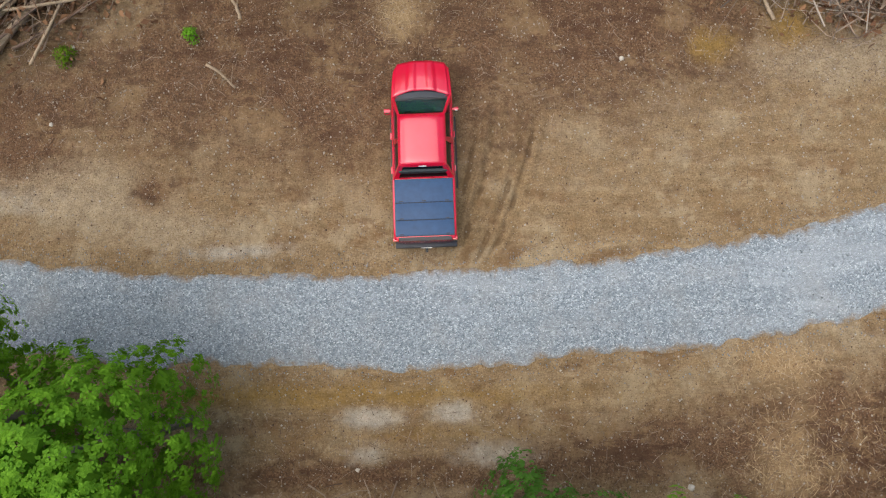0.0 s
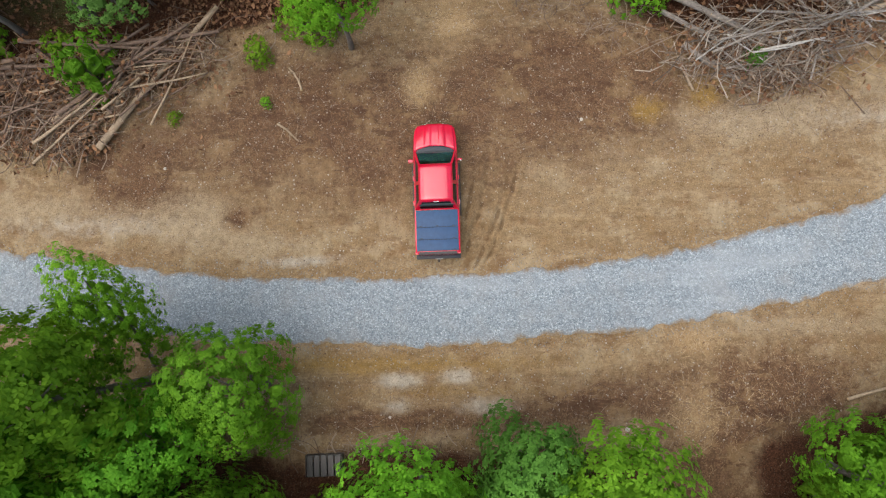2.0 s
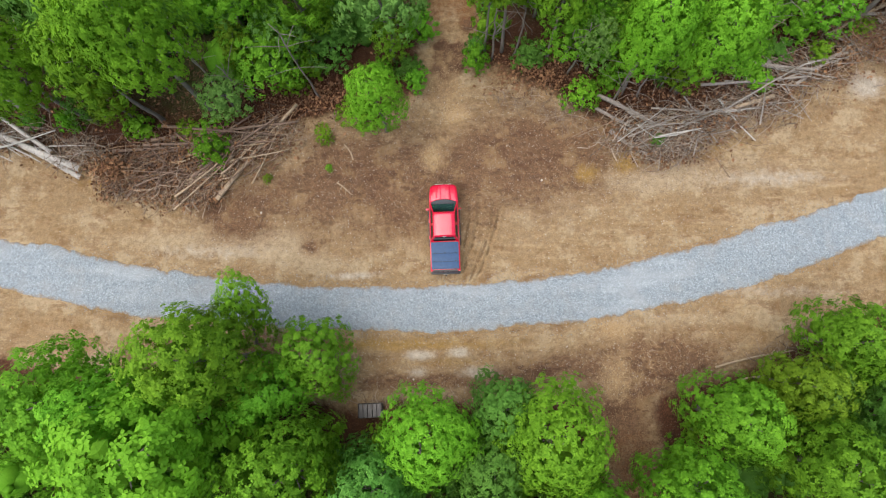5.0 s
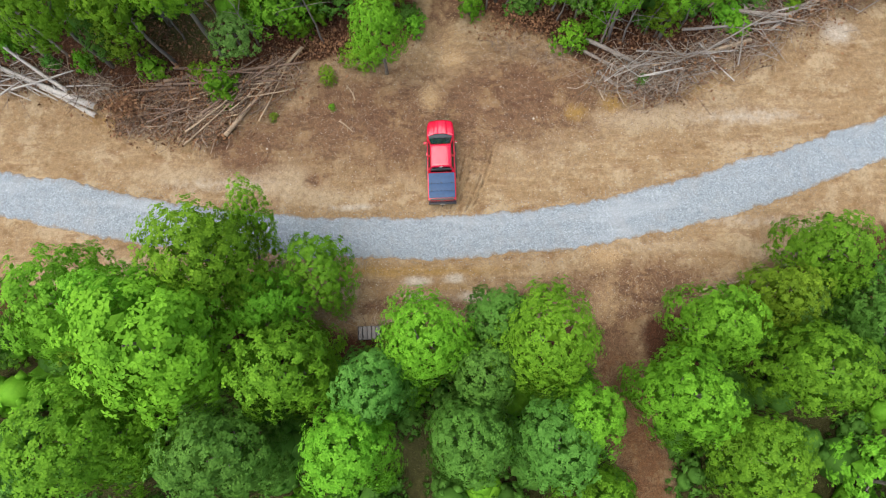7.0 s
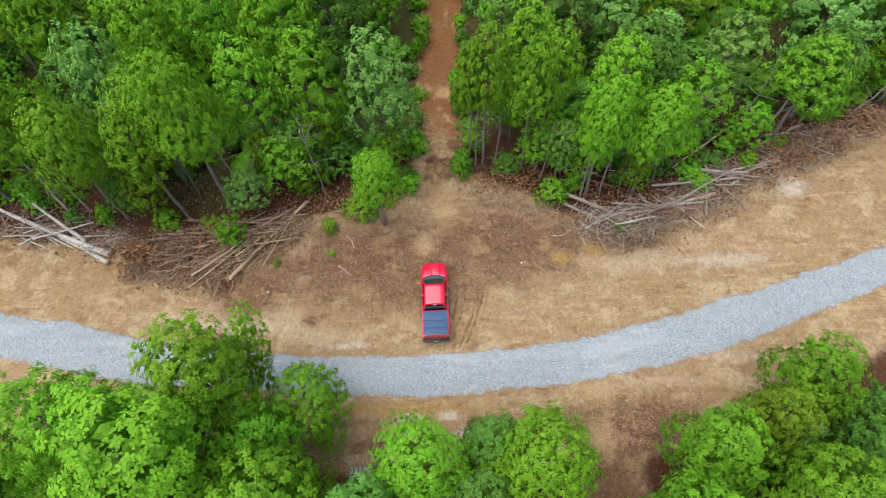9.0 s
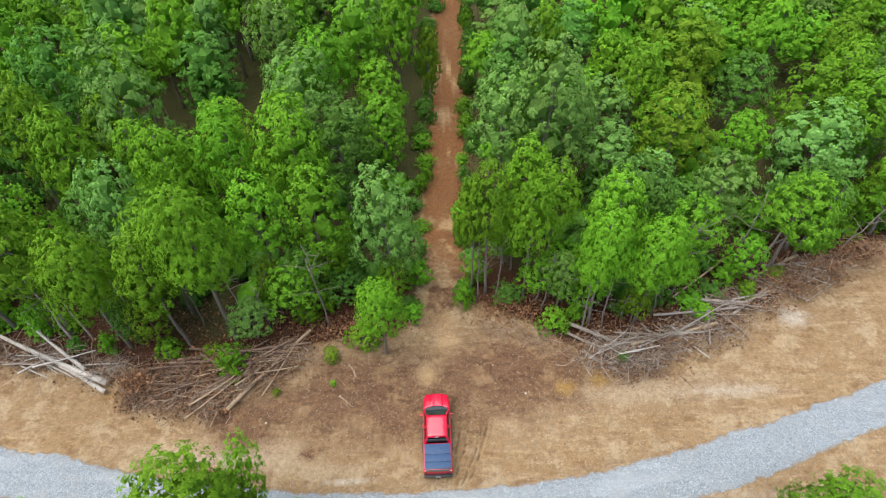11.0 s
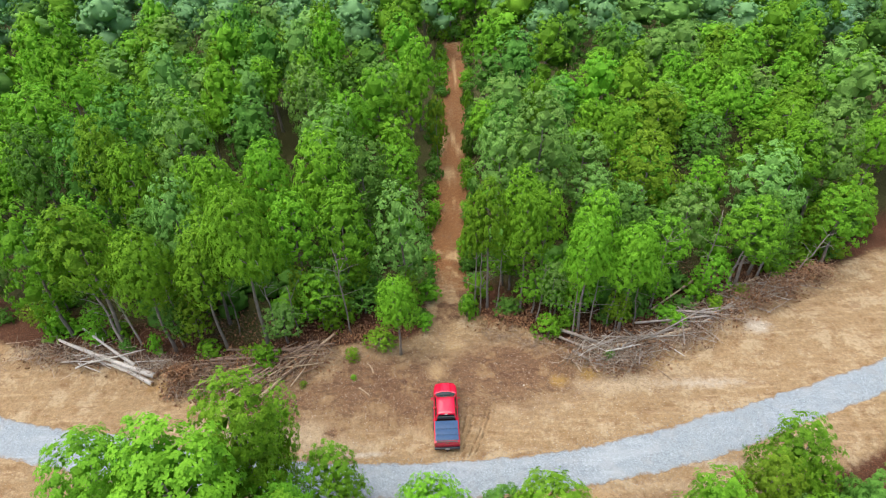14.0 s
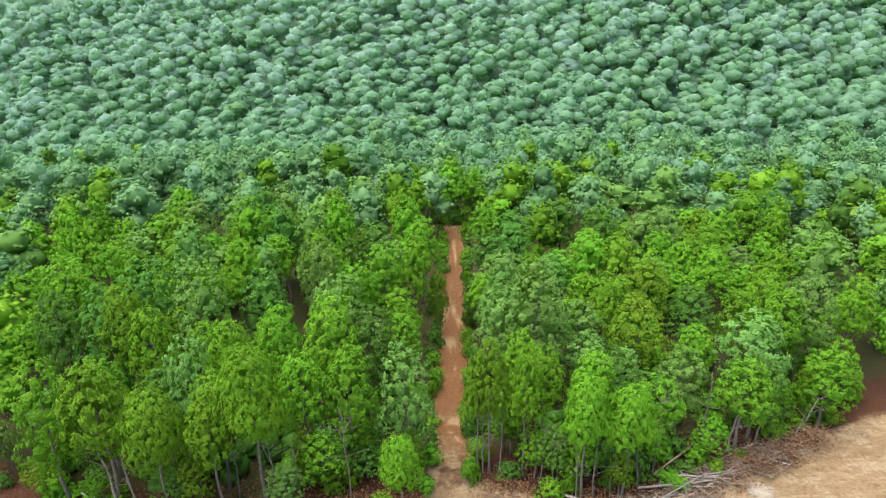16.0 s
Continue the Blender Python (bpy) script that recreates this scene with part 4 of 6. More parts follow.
def scatter(x0, x1, y0, y1, gap, seed, inside):
    """Places on a shaken grid, row by row."""
    rng = random.Random(seed)
    for j in range(int((y1 - y0) / gap)):
        for i in range(int((x1 - x0) / gap)):
            x = x0 + (i + 0.5 * (j % 2) + rng.uniform(-0.36, 0.36)) * gap
            y = y0 + (j + rng.uniform(-0.36, 0.36)) * gap
            if inside(x, y):
                yield x, y, rng


def pick_kind(rng, x, y):
    """Pines towards the west, hardwoods towards the east."""
    pine = 0.50 if x < 0 else 0.25
    k = rng.random()
    if k < pine:
        return "cone", rng.choice(("pine", "pine", "green"))
    return rng.choice(("round", "round", "spread")), rng.choices(("green", "deep", "pale", "yellow"), (0.42, 0.27, 0.26, 0.05))[0]


def near_woods():
    made = 0
    zones = ((-52, 60, 10, 66, 4.15, lambda x, y: y > edge_at("north_edge", x) + 3.2 and abs(x - 1) < 22 + 0.62 * (y + 12)),
             (-34, 36, -27, -3, 4.0, lambda x, y: y < edge_at("south_edge", x) - 2.6))
    for x0, x1, y0, y1, gap, inside in zones:
        for x, y, rng in scatter(x0, x1, y0, y1, gap, 5, inside):
            form, leaf = pick_kind(rng, x, y)
            # darker leaves mixed in south of the road, standing in for shaded gaps
            leaf = rng.choice(("deep", "green")) if y < 0 else leaf
            r = rng.uniform(2.2, 3.0) if form == "cone" else rng.uniform(2.6, 3.8)
            if not clear_of(x, y, r) or any(math.hypot(x - a, y - b) < (0.54 if y > 0 else 0.92) * (r + c) for a, b, c in TAKEN):
                continue
            h = rng.uniform(4.5, 8.0) if y < 0 else rng.uniform(8.5, 16.5) if x < 10 else rng.uniform(7.5, 14.5)
            tree(x, y, h, r, form, leaf, "low" if y > 36 or y < -20 else "mid", made)
            TAKEN.append((x, y, r))
            made += 1
    return made


near_woods()


def wood_floor_shrubs():
    """Shrubs and young growth between the trunks, too many to count."""
    raw = []
    for s in (0, 1, 2):
        me = crown_mesh("bush", "low" if s == 0 else "speck", s)
        v = np.empty(len(me.vertices) * 3, np.float32)
        me.vertices.foreach_get("co", v)
        f = np.empty(len(me.loops), np.int32)
        me.loops.foreach_get("vertex_index", f)
        raw.append((v.reshape(-1, 3).astype(float), f.reshape(-1, 3)))
    stock = {}
    zones = ((-34, 36, -26, -5, 2.7, lambda x, y: y < edge_at("south_edge", x) - 2.6), (-44, 48, 12, 38, 3.3, lambda x, y: y > edge_at("north_edge", x) + 6.5))
    for x0, x1, y0, y1, gap, inside in zones:
        for x, y, rng in scatter(x0, x1, y0, y1, gap, 21, inside):
            if not clear_of(x, y, 0.9):
                continue
            store = stock.setdefault(rng.choice(("green", "deep", "deep")), [[], [], 0])
            r, h, w = rng.uniform(1.2, 2.1), rng.uniform(1.4, 4.2), rng.uniform(0, 6.28)
            c, s = math.cos(w) * r / 1.5, math.sin(w) * r / 1.5
            v, f = raw[rng.randrange(3)]
            store[0].append(v @ np.array([[c, s, 0], [-s, c, 0], [0, 0, h / 2.0]]) + (x, y, z_at(x, y) - 0.1))
            store[1].append(f + store[2])
            store[2] += len(v)
    for leaf, (vs, fs, _) in stock.items():
        ob = new("undergrowth", mesh_of("undergrowth", np.concatenate(vs), np.concatenate(fs), LEAF[leaf]))
        tagged(ob, "shaded green shrubs and young growth under the trees", "undergrowth", kind="stuff")


wood_floor_shrubs()


def far_woods():
    """Woods beyond the nearest trees, as one mesh for each colour of leaf."""
    stock = {}

    def add(store, me_v, me_f, m3, at, tone):
        v = me_v @ m3.T + at
        store[0].append(v)
        store[1].append(me_f + store[2])
        store[2] += len(v)
        store[3].append(np.full(len(v), tone))

    raw = {}
    for form in ("round", "cone"):
        for detail in ("far", "speck"):
            for s in (0, 1, 2):
                me = crown_mesh(form, detail, s)
                v = np.empty(len(me.vertices) * 3, np.float32)
                me.vertices.foreach_get("co", v)
                f = np.empty(len(me.loops), np.int32)
                me.loops.foreach_get("vertex_index", f)
                raw[form, detail, s] = v.reshape(-1, 3).astype(float), f.reshape(-1, 3)
    zones = ((-160, 170, 14, 150, 6.0, lambda x, y: y > edge_at("north_edge", x) + 4.0 and abs(x) < 30 + 0.71 * (y + 20) and not (y < 66 and abs(x - 1) < 22 + 0.62 * (y + 12) and -52 < x < 60)),
             (-230, 230, 150, 262, 5.4, lambda x, y: abs(x) < 14 + 0.70 * (y + 32)),
             (-260, 260, 262, 330, 7.0, lambda x, y: abs(x) < 14 + 0.70 * (y + 32)),
             (-60, 60, -60, -25, 5.0, lambda x, y: y < edge_at("south_edge", x) - 3.0),
             (-75, -34, -27, 0, 5.2, lambda x, y: y < edge_at("south_edge", x) - 3.5),
             (36, 80, -27, 20, 5.2, lambda x, y: y < edge_at("south_edge", x) - 3.5))
    for x0, x1, y0, y1, gap, inside in zones:
        for x, y, rng in scatter(x0, x1, y0, y1, gap, 9, inside):
            if not clear_of(x, y, 2.2) or any(math.hypot(x - a, y - b) < 0.5 * (2.4 + c) for a, b, c in TAKEN if abs(x - a) < 6):
                continue
            form, leaf = pick_kind(rng, x, y)
            form = "cone" if form == "cone" else "round"
            r = (rng.uniform(2.4, 3.2) if form == "cone" else rng.uniform(2.9, 4.0)) * (1.32 if y > 150 else 1.08)
            h = rng.uniform(8.0, 15.5)
            if y > 80 and leaf in ("yellow", "pine"):
                leaf = rng.choice(("green", "deep", "pale"))
            # haze-tinted leaf colours take over with distance
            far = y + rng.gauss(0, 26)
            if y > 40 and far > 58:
                leaf = "far_blue" if far > 205 else "blue" if far > 120 else "lightly_hazed" if far > 88 or rng.random() < 0.5 else leaf
            detail = "far" if y < 150 else "speck"
            w = rng.uniform(0, 6.28)
            c, s = math.cos(w), math.sin(w)
            m3 = np.array([[c, -s, 0], [s, c, 0], [0, 0, 1.0]]) @ np.diag((r / 2.9, r / 2.9, h / 11.0))
            v, f = raw[form, detail, rng.randrange(3)]
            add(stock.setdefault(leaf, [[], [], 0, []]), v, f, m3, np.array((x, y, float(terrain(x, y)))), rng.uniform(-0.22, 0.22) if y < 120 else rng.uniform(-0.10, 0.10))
    words = {"green": "mid-green", "pine": "bright green pine", "pale": "pale green", "yellow": "yellow-green", "deep": "dark green", "lightly_hazed": "haze-tinted green", "blue": "haze-tinted blue-green", "far_blue": "pale haze-tinted blue-green"}
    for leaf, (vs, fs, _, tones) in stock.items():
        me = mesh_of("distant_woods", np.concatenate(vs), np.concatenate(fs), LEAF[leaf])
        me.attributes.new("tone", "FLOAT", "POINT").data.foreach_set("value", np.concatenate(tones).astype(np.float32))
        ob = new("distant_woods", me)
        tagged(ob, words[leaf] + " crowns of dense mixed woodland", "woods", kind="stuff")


far_woods()


# undergrowth along the edges of the woods
def undergrowth():
    made = 0
    rng = random.Random(77)
    for x in np.arange(-46, 46, 1.25):
        for edge, way, top in (("north_edge", 1, 3.4), ("south_edge", -1, 3.0)):
            xx = float(x) + rng.uniform(-0.6, 0.6)
            yy = edge_at(edge, xx) + way * rng.uniform(2.3, 5.2)
            if way < 0 and abs(xx) > 30:
                continue
            if off_north_track(xx, yy) < 2.3 and yy > 0 or off_south_track(xx, yy) < 2.3 and yy < 0:
                continue
            if way > 0 and rng.random() < (0.65 if xx < -9 else 0.4):
                continue
            leaf = rng.choice(("green", "deep", "yellow", "green", "pine"))
            tree(xx, yy, rng.uniform(0.9, top), rng.uniform(0.8, 1.7), "bush", leaf, "low", made)
            made += 1
    # along the cleared line
    for y in np.arange(14, 80, 2.2):
        for s in (-1, 1):
            xx = 0.25 + 0.034 * (float(y) - 10) + s * rng.uniform(1.7, 2.7)
            tree(xx, float(y) + rng.uniform(-0.8, 0.8), rng.uniform(0.8, 3.2), rng.uniform(0.8, 1.4), "bush", rng.choice(("green", "deep")), "low", made)
            made += 1


def saplings():
    rng = random.Random(99)
    for k in range(64):
        x = rng.uniform(-44, 44)
        way = 1 if k % 4 else -1
        y = edge_at("north_edge", x) + rng.uniform(3.5, 7.5) if way > 0 else edge_at("south_edge", x) - rng.uniform(2.0, 5.0)
        if abs(x) > 28 and way < 0 or y > 0 and off_north_track(x, y) < 2.8 or y < 0 and off_south_track(x, y) < 2.8:
            continue
        tree(x, y, rng.uniform(3.6, 7.2), rng.uniform(1.2, 1.9), "round", rng.choice(("green", "green", "deep", "pale", "yellow")), "mid", k)


undergrowth()
saplings()
for bx, by, bh, br, bl in ((9.3, 11.6, 2.3, 1.4, "pine"), (-5.8, 10.7, 1.5, 1.5, "yellow"), (-8.3, 9.6, 0.9, 0.8, "yellow"), (-7.9, 7.3, 0.5, 0.32, "pine"), (-12.1, 6.6, 0.55, 0.4, "yellow"), (14.2, 8.6, 0.9, 0.6, "deep"), (-16.4, 7.2, 0.5, 0.7, "yellow"),
                           (1.0, 84.6, 3.2, 1.7, "green"), (2.9, 84.2, 2.6, 1.6, "deep"), (4.8, 84.8, 3.4, 1.8, "green"), (-0.6, 86.0, 3.6, 1.9, "deep"), (2.4, 87.4, 4.4, 2.2, "green"), (5.8, 87.0, 4.2, 2.0, "deep")):
    tree(bx, by, bh, br, "bush", bl, "mid", 3)


# ---------------------------------------------------------------- the truck
def grid_mesh(rows):
    """A bmesh skin over rows of points."""
    bm = bmesh.new()
    vs = [[bm.verts.new(p) for p in row] for row in rows]
    for a, b in zip(vs, vs[1:]):
        for i in range(len(a) - 1):
            bm.faces.new((a[i], a[i + 1], b[i + 1], b[i]))
    return bm


def solid(ob, thickness, offset=-1.0):
    mod = ob.modifiers.new("thickness", "SOLIDIFY")
    mod.thickness, mod.offset = thickness, offset
    return ob


def bevelled(ob, width, segments=2):
    mod = ob.modifiers.new("round", "BEVEL")
    mod.width, mod.segments, mod.limit_method = width, segments, "ANGLE"
    return ob


def body_ring(w, zt, zb, crown):
    half = [(0.0, zb), (w * 0.80, zb), (w * 0.955, zb + 0.06), (w * 0.995, 0.68), (w, 0.86), (w * 0.985, zt - 0.14), (w * 0.955, zt - 0.03), (w * 0.90, zt), (w * 0.45, zt + crown * 0.8), (0.0, zt + crown)]
    return half + [(-x, z) for x, z in half[-2:0:-1]]


def truck_body(root):
    stations = [(0.0, 0.95, 1.315, 0.55, 0.0), (0.05, 0.985, 1.34, 0.50, 0.0), (0.5, 1.0, 1.345, 0.46, 0.0), (1.86, 1.0, 1.345, 0.42, 0.0), (1.90, 1.0, 1.20, 0.40, 0.0),
                (3.2, 1.0, 1.19, 0.40, 0.0), (4.35, 1.0, 1.185, 0.40, 0.0), (4.62, 0.995, 1.18, 0.40, 0.02), (5.15, 0.97, 1.13, 0.42, 0.04), (5.48, 0.925, 1.075, 0.44, 0.05), (5.69, 0.83, 1.01, 0.46, 0.045), (5.79, 0.68, 0.94, 0.48, 0.03)]
    bm = bmesh.new()
    rings = [[bm.verts.new((x, y, z)) for x, z in body_ring(w, zt, zb, c)] for y, w, zt, zb, c in stations]
    n = len(rings[0])
    for a, b in zip(rings, rings[1:]):
        for i in range(n):
            bm.faces.new((a[i], a[(i + 1) % n], b[(i + 1) % n], b[i]))
    bm.faces.new(rings[0][::-1])
    bm.faces.new(rings[-1])
    body = part("body", bm, RED, root, "glossy red painted body", True, 40)
    # wheel arches cut through the sides
    cutters = []
    for y in (1.12, 4.74):
        cb = bmesh.new()
        bmesh.ops.create_cone(cb, cap_ends=True, segments=28, radius1=0.47, radius2=0.47, depth=3.0, matrix=Matrix.Translation((0, y, 0.43)) @ Matrix.Rotation(radians(90), 4, "Y"))
        cm = bpy.data.meshes.new("cutter")
        cb.to_mesh(cm)
        cb.free()
        c = new("cutter", cm)
        cutters.append(c)
        mod = body.modifiers.new("arch", "BOOLEAN")
        mod.object, mod.solver = c, "EXACT"
    bpy.context.view_layer.update()
    done = bpy.data.meshes.new_from_object(body.evaluated_get(bpy.context.evaluated_depsgraph_get()))
    body.modifiers.clear()
    body.data = done
    done.polygons.foreach_set("use_smooth", [True] * len(done.polygons))
    done.set_sharp_from_angle(angle=radians(38))
    for c in cutters:
        bpy.data.objects.remove(c)
    inner = bmesh.new()
    box(inner, -0.56, 0.56, 0.35, 5.45, 0.36, 0.75)
    part("chassis", inner, BLACK_PLASTIC, root)
    return body


def truck_hood(root):
    rows = []
    for t in np.linspace(0, 1, 11):
        w = 0.86 - 0.10 * t ** 2
        z0 = 1.205 - 0.055 * t - 0.10 * t ** 3
        row = []
        for x in np.linspace(-1, 1, 41):
            a = abs(x)
            ridge = 0.040 * smoothstep(0.56, 0.47, a) - 0.028 * smoothstep(0.27, 0.17, a)
            row.append((x * w, 4.55 + 0.17 * (1 - a * a) * (1 - t) + (1.14 + 0.07 * (1 - a * a)) * t, z0 + 0.055 * (1 - a ** 2.4) + float(ridge) * (1 - 0.3 * t)))
        rows.append(row)
    solid(part("hood", grid_mesh(rows), RED, root, "", True, 60), 0.025, 1.0)


def bilerp(q, u, v):
    a, b, c, d = (Vector(p) for p in q)
    return (a * (1 - u) + b * u) * (1 - v) + (d * (1 - u) + c * u) * v


def truck_cab(root):
    bz, tz = 1.185, 1.80
    def belt(s, y):
        return (s * 0.925, y, bz)
    def eave(s, y):
        return (s * 0.70, y, tz)
    panes = [("windshield", [belt(-1, 4.56), belt(1, 4.56), eave(1, 3.74), eave(-1, 3.74)], 0.035, 0.05),
             ("rear_window", [belt(1, 1.92), belt(-1, 1.92), eave(-1, 2.16), eave(1, 2.16)], 0.08, 0.06)]
    for s in (1, -1):
        panes.append(("front_window", [belt(s, 3.08), belt(s, 4.56), eave(s, 3.74), eave(s, 2.98)], 0.07, 0.10))
        panes.append(("back_window", [belt(s, 1.92), belt(s, 3.08), eave(s, 2.98), eave(s, 2.16)], 0.09, 0.08))
    bm = bmesh.new()
    glazing = []
    for name, q, mu, mv in panes:
        outer = [bilerp(q, u, v) for u, v in ((0, 0), (1, 0), (1, 1), (0, 1))]
        inner = [bilerp(q, u, v) for u, v in ((mu, mv), (1 - mu, mv), (1 - mu, 1 - mv), (mu, 1 - mv))]
        vo, vi = [bm.verts.new(p) for p in outer], [bm.verts.new(p) for p in inner]
        for i in range(4):
            bm.faces.new((vo[i], vo[(i + 1) % 4], vi[(i + 1) % 4], vi[i]))
        glazing.append((name, [bilerp(q, u, v) for u, v in ((mu * 0.8, mv * 0.8), (1 - mu * 0.8, mv * 0.8), (1 - mu * 0.8, 1 - mv * 0.8), (mu * 0.8, 1 - mv * 0.8))]))
    bmesh.ops.remove_doubles(bm, verts=bm.verts[:], dist=0.002)
    frame_ob = solid(part("cab_frame", bm, RED, root), 0.035, 0.0)
    middle = Vector((0, 3.1, 1.45))
    for name, pts in glazing:
        gb = bmesh.new()
        nrm = (pts[1] - pts[0]).cross(pts[3] - pts[0]).normalized()
        if nrm.dot(pts[0] - middle) < 0:
            nrm = -nrm
        lo = [gb.verts.new(p - nrm * 0.024) for p in pts]
        hi = [gb.verts.new(p - nrm * 0.019) for p in pts]
        gb.faces.new(lo)
        gb.faces.new(hi[::-1])
        for i in range(4):
            gb.faces.new((lo[i], lo[(i + 1) % 4], hi[(i + 1) % 4], hi[i]))
        clear = name == "windshield"
        ob = part(name, gb, GLASS if clear else SIDE_GLASS, root, "green tinted glass" if clear else "near-black privacy glass")
        ob.visible_shadow = not clear
    # crowned roof with a channel down each side
    rows = []
    for y in np.linspace(2.145, 3.76, 13):
        t = (y - 2.145) / 1.615
        end = 0.045 * (max(0, t - 0.86) / 0.14) ** 2 + 0.03 * (max(0, 0.10 - t) / 0.10) ** 2
        row = []
        for x in np.linspace(-1, 1, 19):
            a = abs(x)
            channel = 0.016 * math.exp(-((a - 0.89) / 0.03) ** 2)
            row.append((x * 0.705, y, tz + 0.012 + 0.085 * (1 - a ** 3.2) - channel - end))
        rows.append(row)
    solid(part("roof", grid_mesh(rows), RED, root, "", True, 60), 0.03, -1.0)
    # inside
    bm = bmesh.new()
    box(bm, -0.86, 0.86, 1.98, 4.5, 1.17, 1.20)
    part("cabin_floor", bm, SEAT_CLOTH, root)
    bm = bmesh.new()
    box(bm, -0.84, 0.84, 4.0, 4.48, 1.20, 1.27)
    rounded(bm, 0.02)
    part("dashboard", bm, BLACK_PLASTIC, root)
    for x in (-0.42, 0.42):
        bm = bmesh.new()
        box(bm, x - 0.26, x + 0.26, 3.05, 3.20, 1.20, 1.62)
        box(bm, x - 0.13, x + 0.13, 3.04, 3.14, 1.60, 1.73)
        rounded(bm, 0.03)
        part("front_seat", bm, SEAT_CLOTH, root)
    bm = bmesh.new()
    box(bm, -0.74, 0.74, 2.02, 2.16, 1.20, 1.60)
    rounded(bm, 0.03)
    part("rear_bench", bm, SEAT_CLOTH, root)
    bm = bmesh.new()
    box(bm, -0.36, -0.30, 3.86, 4.0, 1.24, 1.30)
    bmesh.ops.create_cone(bm, cap_ends=True, segments=18, radius1=0.19, radius2=0.19, depth=0.03, matrix=Matrix.Translation((-0.42, 3.9, 1.34)) @ Matrix.Rotation(radians(60), 4, "X"))
    part("steering_wheel", bm, BLACK_PLASTIC, root)
    # cowl with wipers below the windshield
    rows = []
    for k in range(4):
        rows.append([(0.87 * x, 4.44 + k * (0.05 + 0.062 * (1 - x * x)), 1.215 + 0.055 * (1 - abs(x) ** 2.4) - 0.012 * (3 - k) * 0.3) for x in np.linspace(-1, 1, 15)])
    solid(part("cowl", grid_mesh(rows), COWL, root, "matt black plastic cowl", True, 60), 0.015, -1.0)
    for x in (-0.5, 0.25):
        bm = bmesh.new()
        box(bm, x, x + 0.56, 4.43, 4.455, 1.30, 1.318)
        part("wiper", bm, BLACK_PLASTIC, root)
    bm = bmesh.new()
    box(bm, -0.12, 0.12, 2.115, 2.15, 1.795, 1.82)
    rounded(bm, 0.008)
    part("brake_light", bm, LAMP_CLEAR, root, "clear and red high brake light")


def truck_bed(root):
    bm = bmesh.new()
    box(bm, -0.90, 0.90, 0.08, 1.86, 1.30, 1.352)
    part("cover_frame", bm, BLACK_PLASTIC, root)
    for y0, y1 in ((1.125, 1.845), (0.585, 1.105), (0.10, 0.565)):
        bm = bmesh.new()
        box(bm, -0.885, 0.885, y0, y1, 1.345, 1.385)
        rounded(bm, 0.012)
        panel = part("cover_panel", bm, VINYL, root, "dark blue-grey vinyl cover panel", True, 30)
        for x in (-0.7, 0.0, 0.7):
            if y0 > 1.0 or x:
                cb = bmesh.new()
                box(cb, x - 0.06, x + 0.06, y0 + 0.02, y0 + 0.05, 1.384, 1.392)
                part("hinge_tab", cb, BLACK_PLASTIC, panel)
    bm = bmesh.new()
    box(bm, -0.80, 0.80, -0.035, 0.02, 0.66, 1.315)
    rounded(bm, 0.02)
    gate = part("tailgate", bm, RED, root, "", True, 30)
    bm = bmesh.new()
    box(bm, -0.80, 0.80, -0.06, 0.06, 1.31, 1.345)
    rounded(bm, 0.01)
    part("tailgate_cap", bm, BLACK_PLASTIC, gate)
    bm = bmesh.new()
    box(bm, -0.13, 0.13, -0.05, -0.03, 1.14, 1.22)
    rounded(bm, 0.008)
    part("tailgate_handle", bm, BLACK_PLASTIC, gate)
    for s in (-1, 1):
        bm = bmesh.new()
        box(bm, s * 0.905 - 0.085, s * 0.905 + 0.085, -0.045, 0.10, 0.90, 1.28)
        rounded(bm, 0.025)
        part("tail_light", bm, LAMP_RED, root, "red tail light lens", True, 30)
    bm = bmesh.new()
    box(bm, -0.97, 0.97, -0.17, 0.06, 0.50, 0.66)
    rounded(bm, 0.035)
    bumper = part("rear_bumper", bm, COWL, root, "dark step bumper", True, 30)
    bm = bmesh.new()
    box(bm, -0.17, 0.17, -0.185, -0.172, 0.53, 0.64)
    part("number_plate", bm, PLATE_PAINT, bumper, "pale number plate")
    bm = bmesh.new()
    box(bm, -0.04, 0.04, -0.30, -0.05, 0.42, 0.49)
    part("tow_hitch", bm, BLACK_PLASTIC, root)


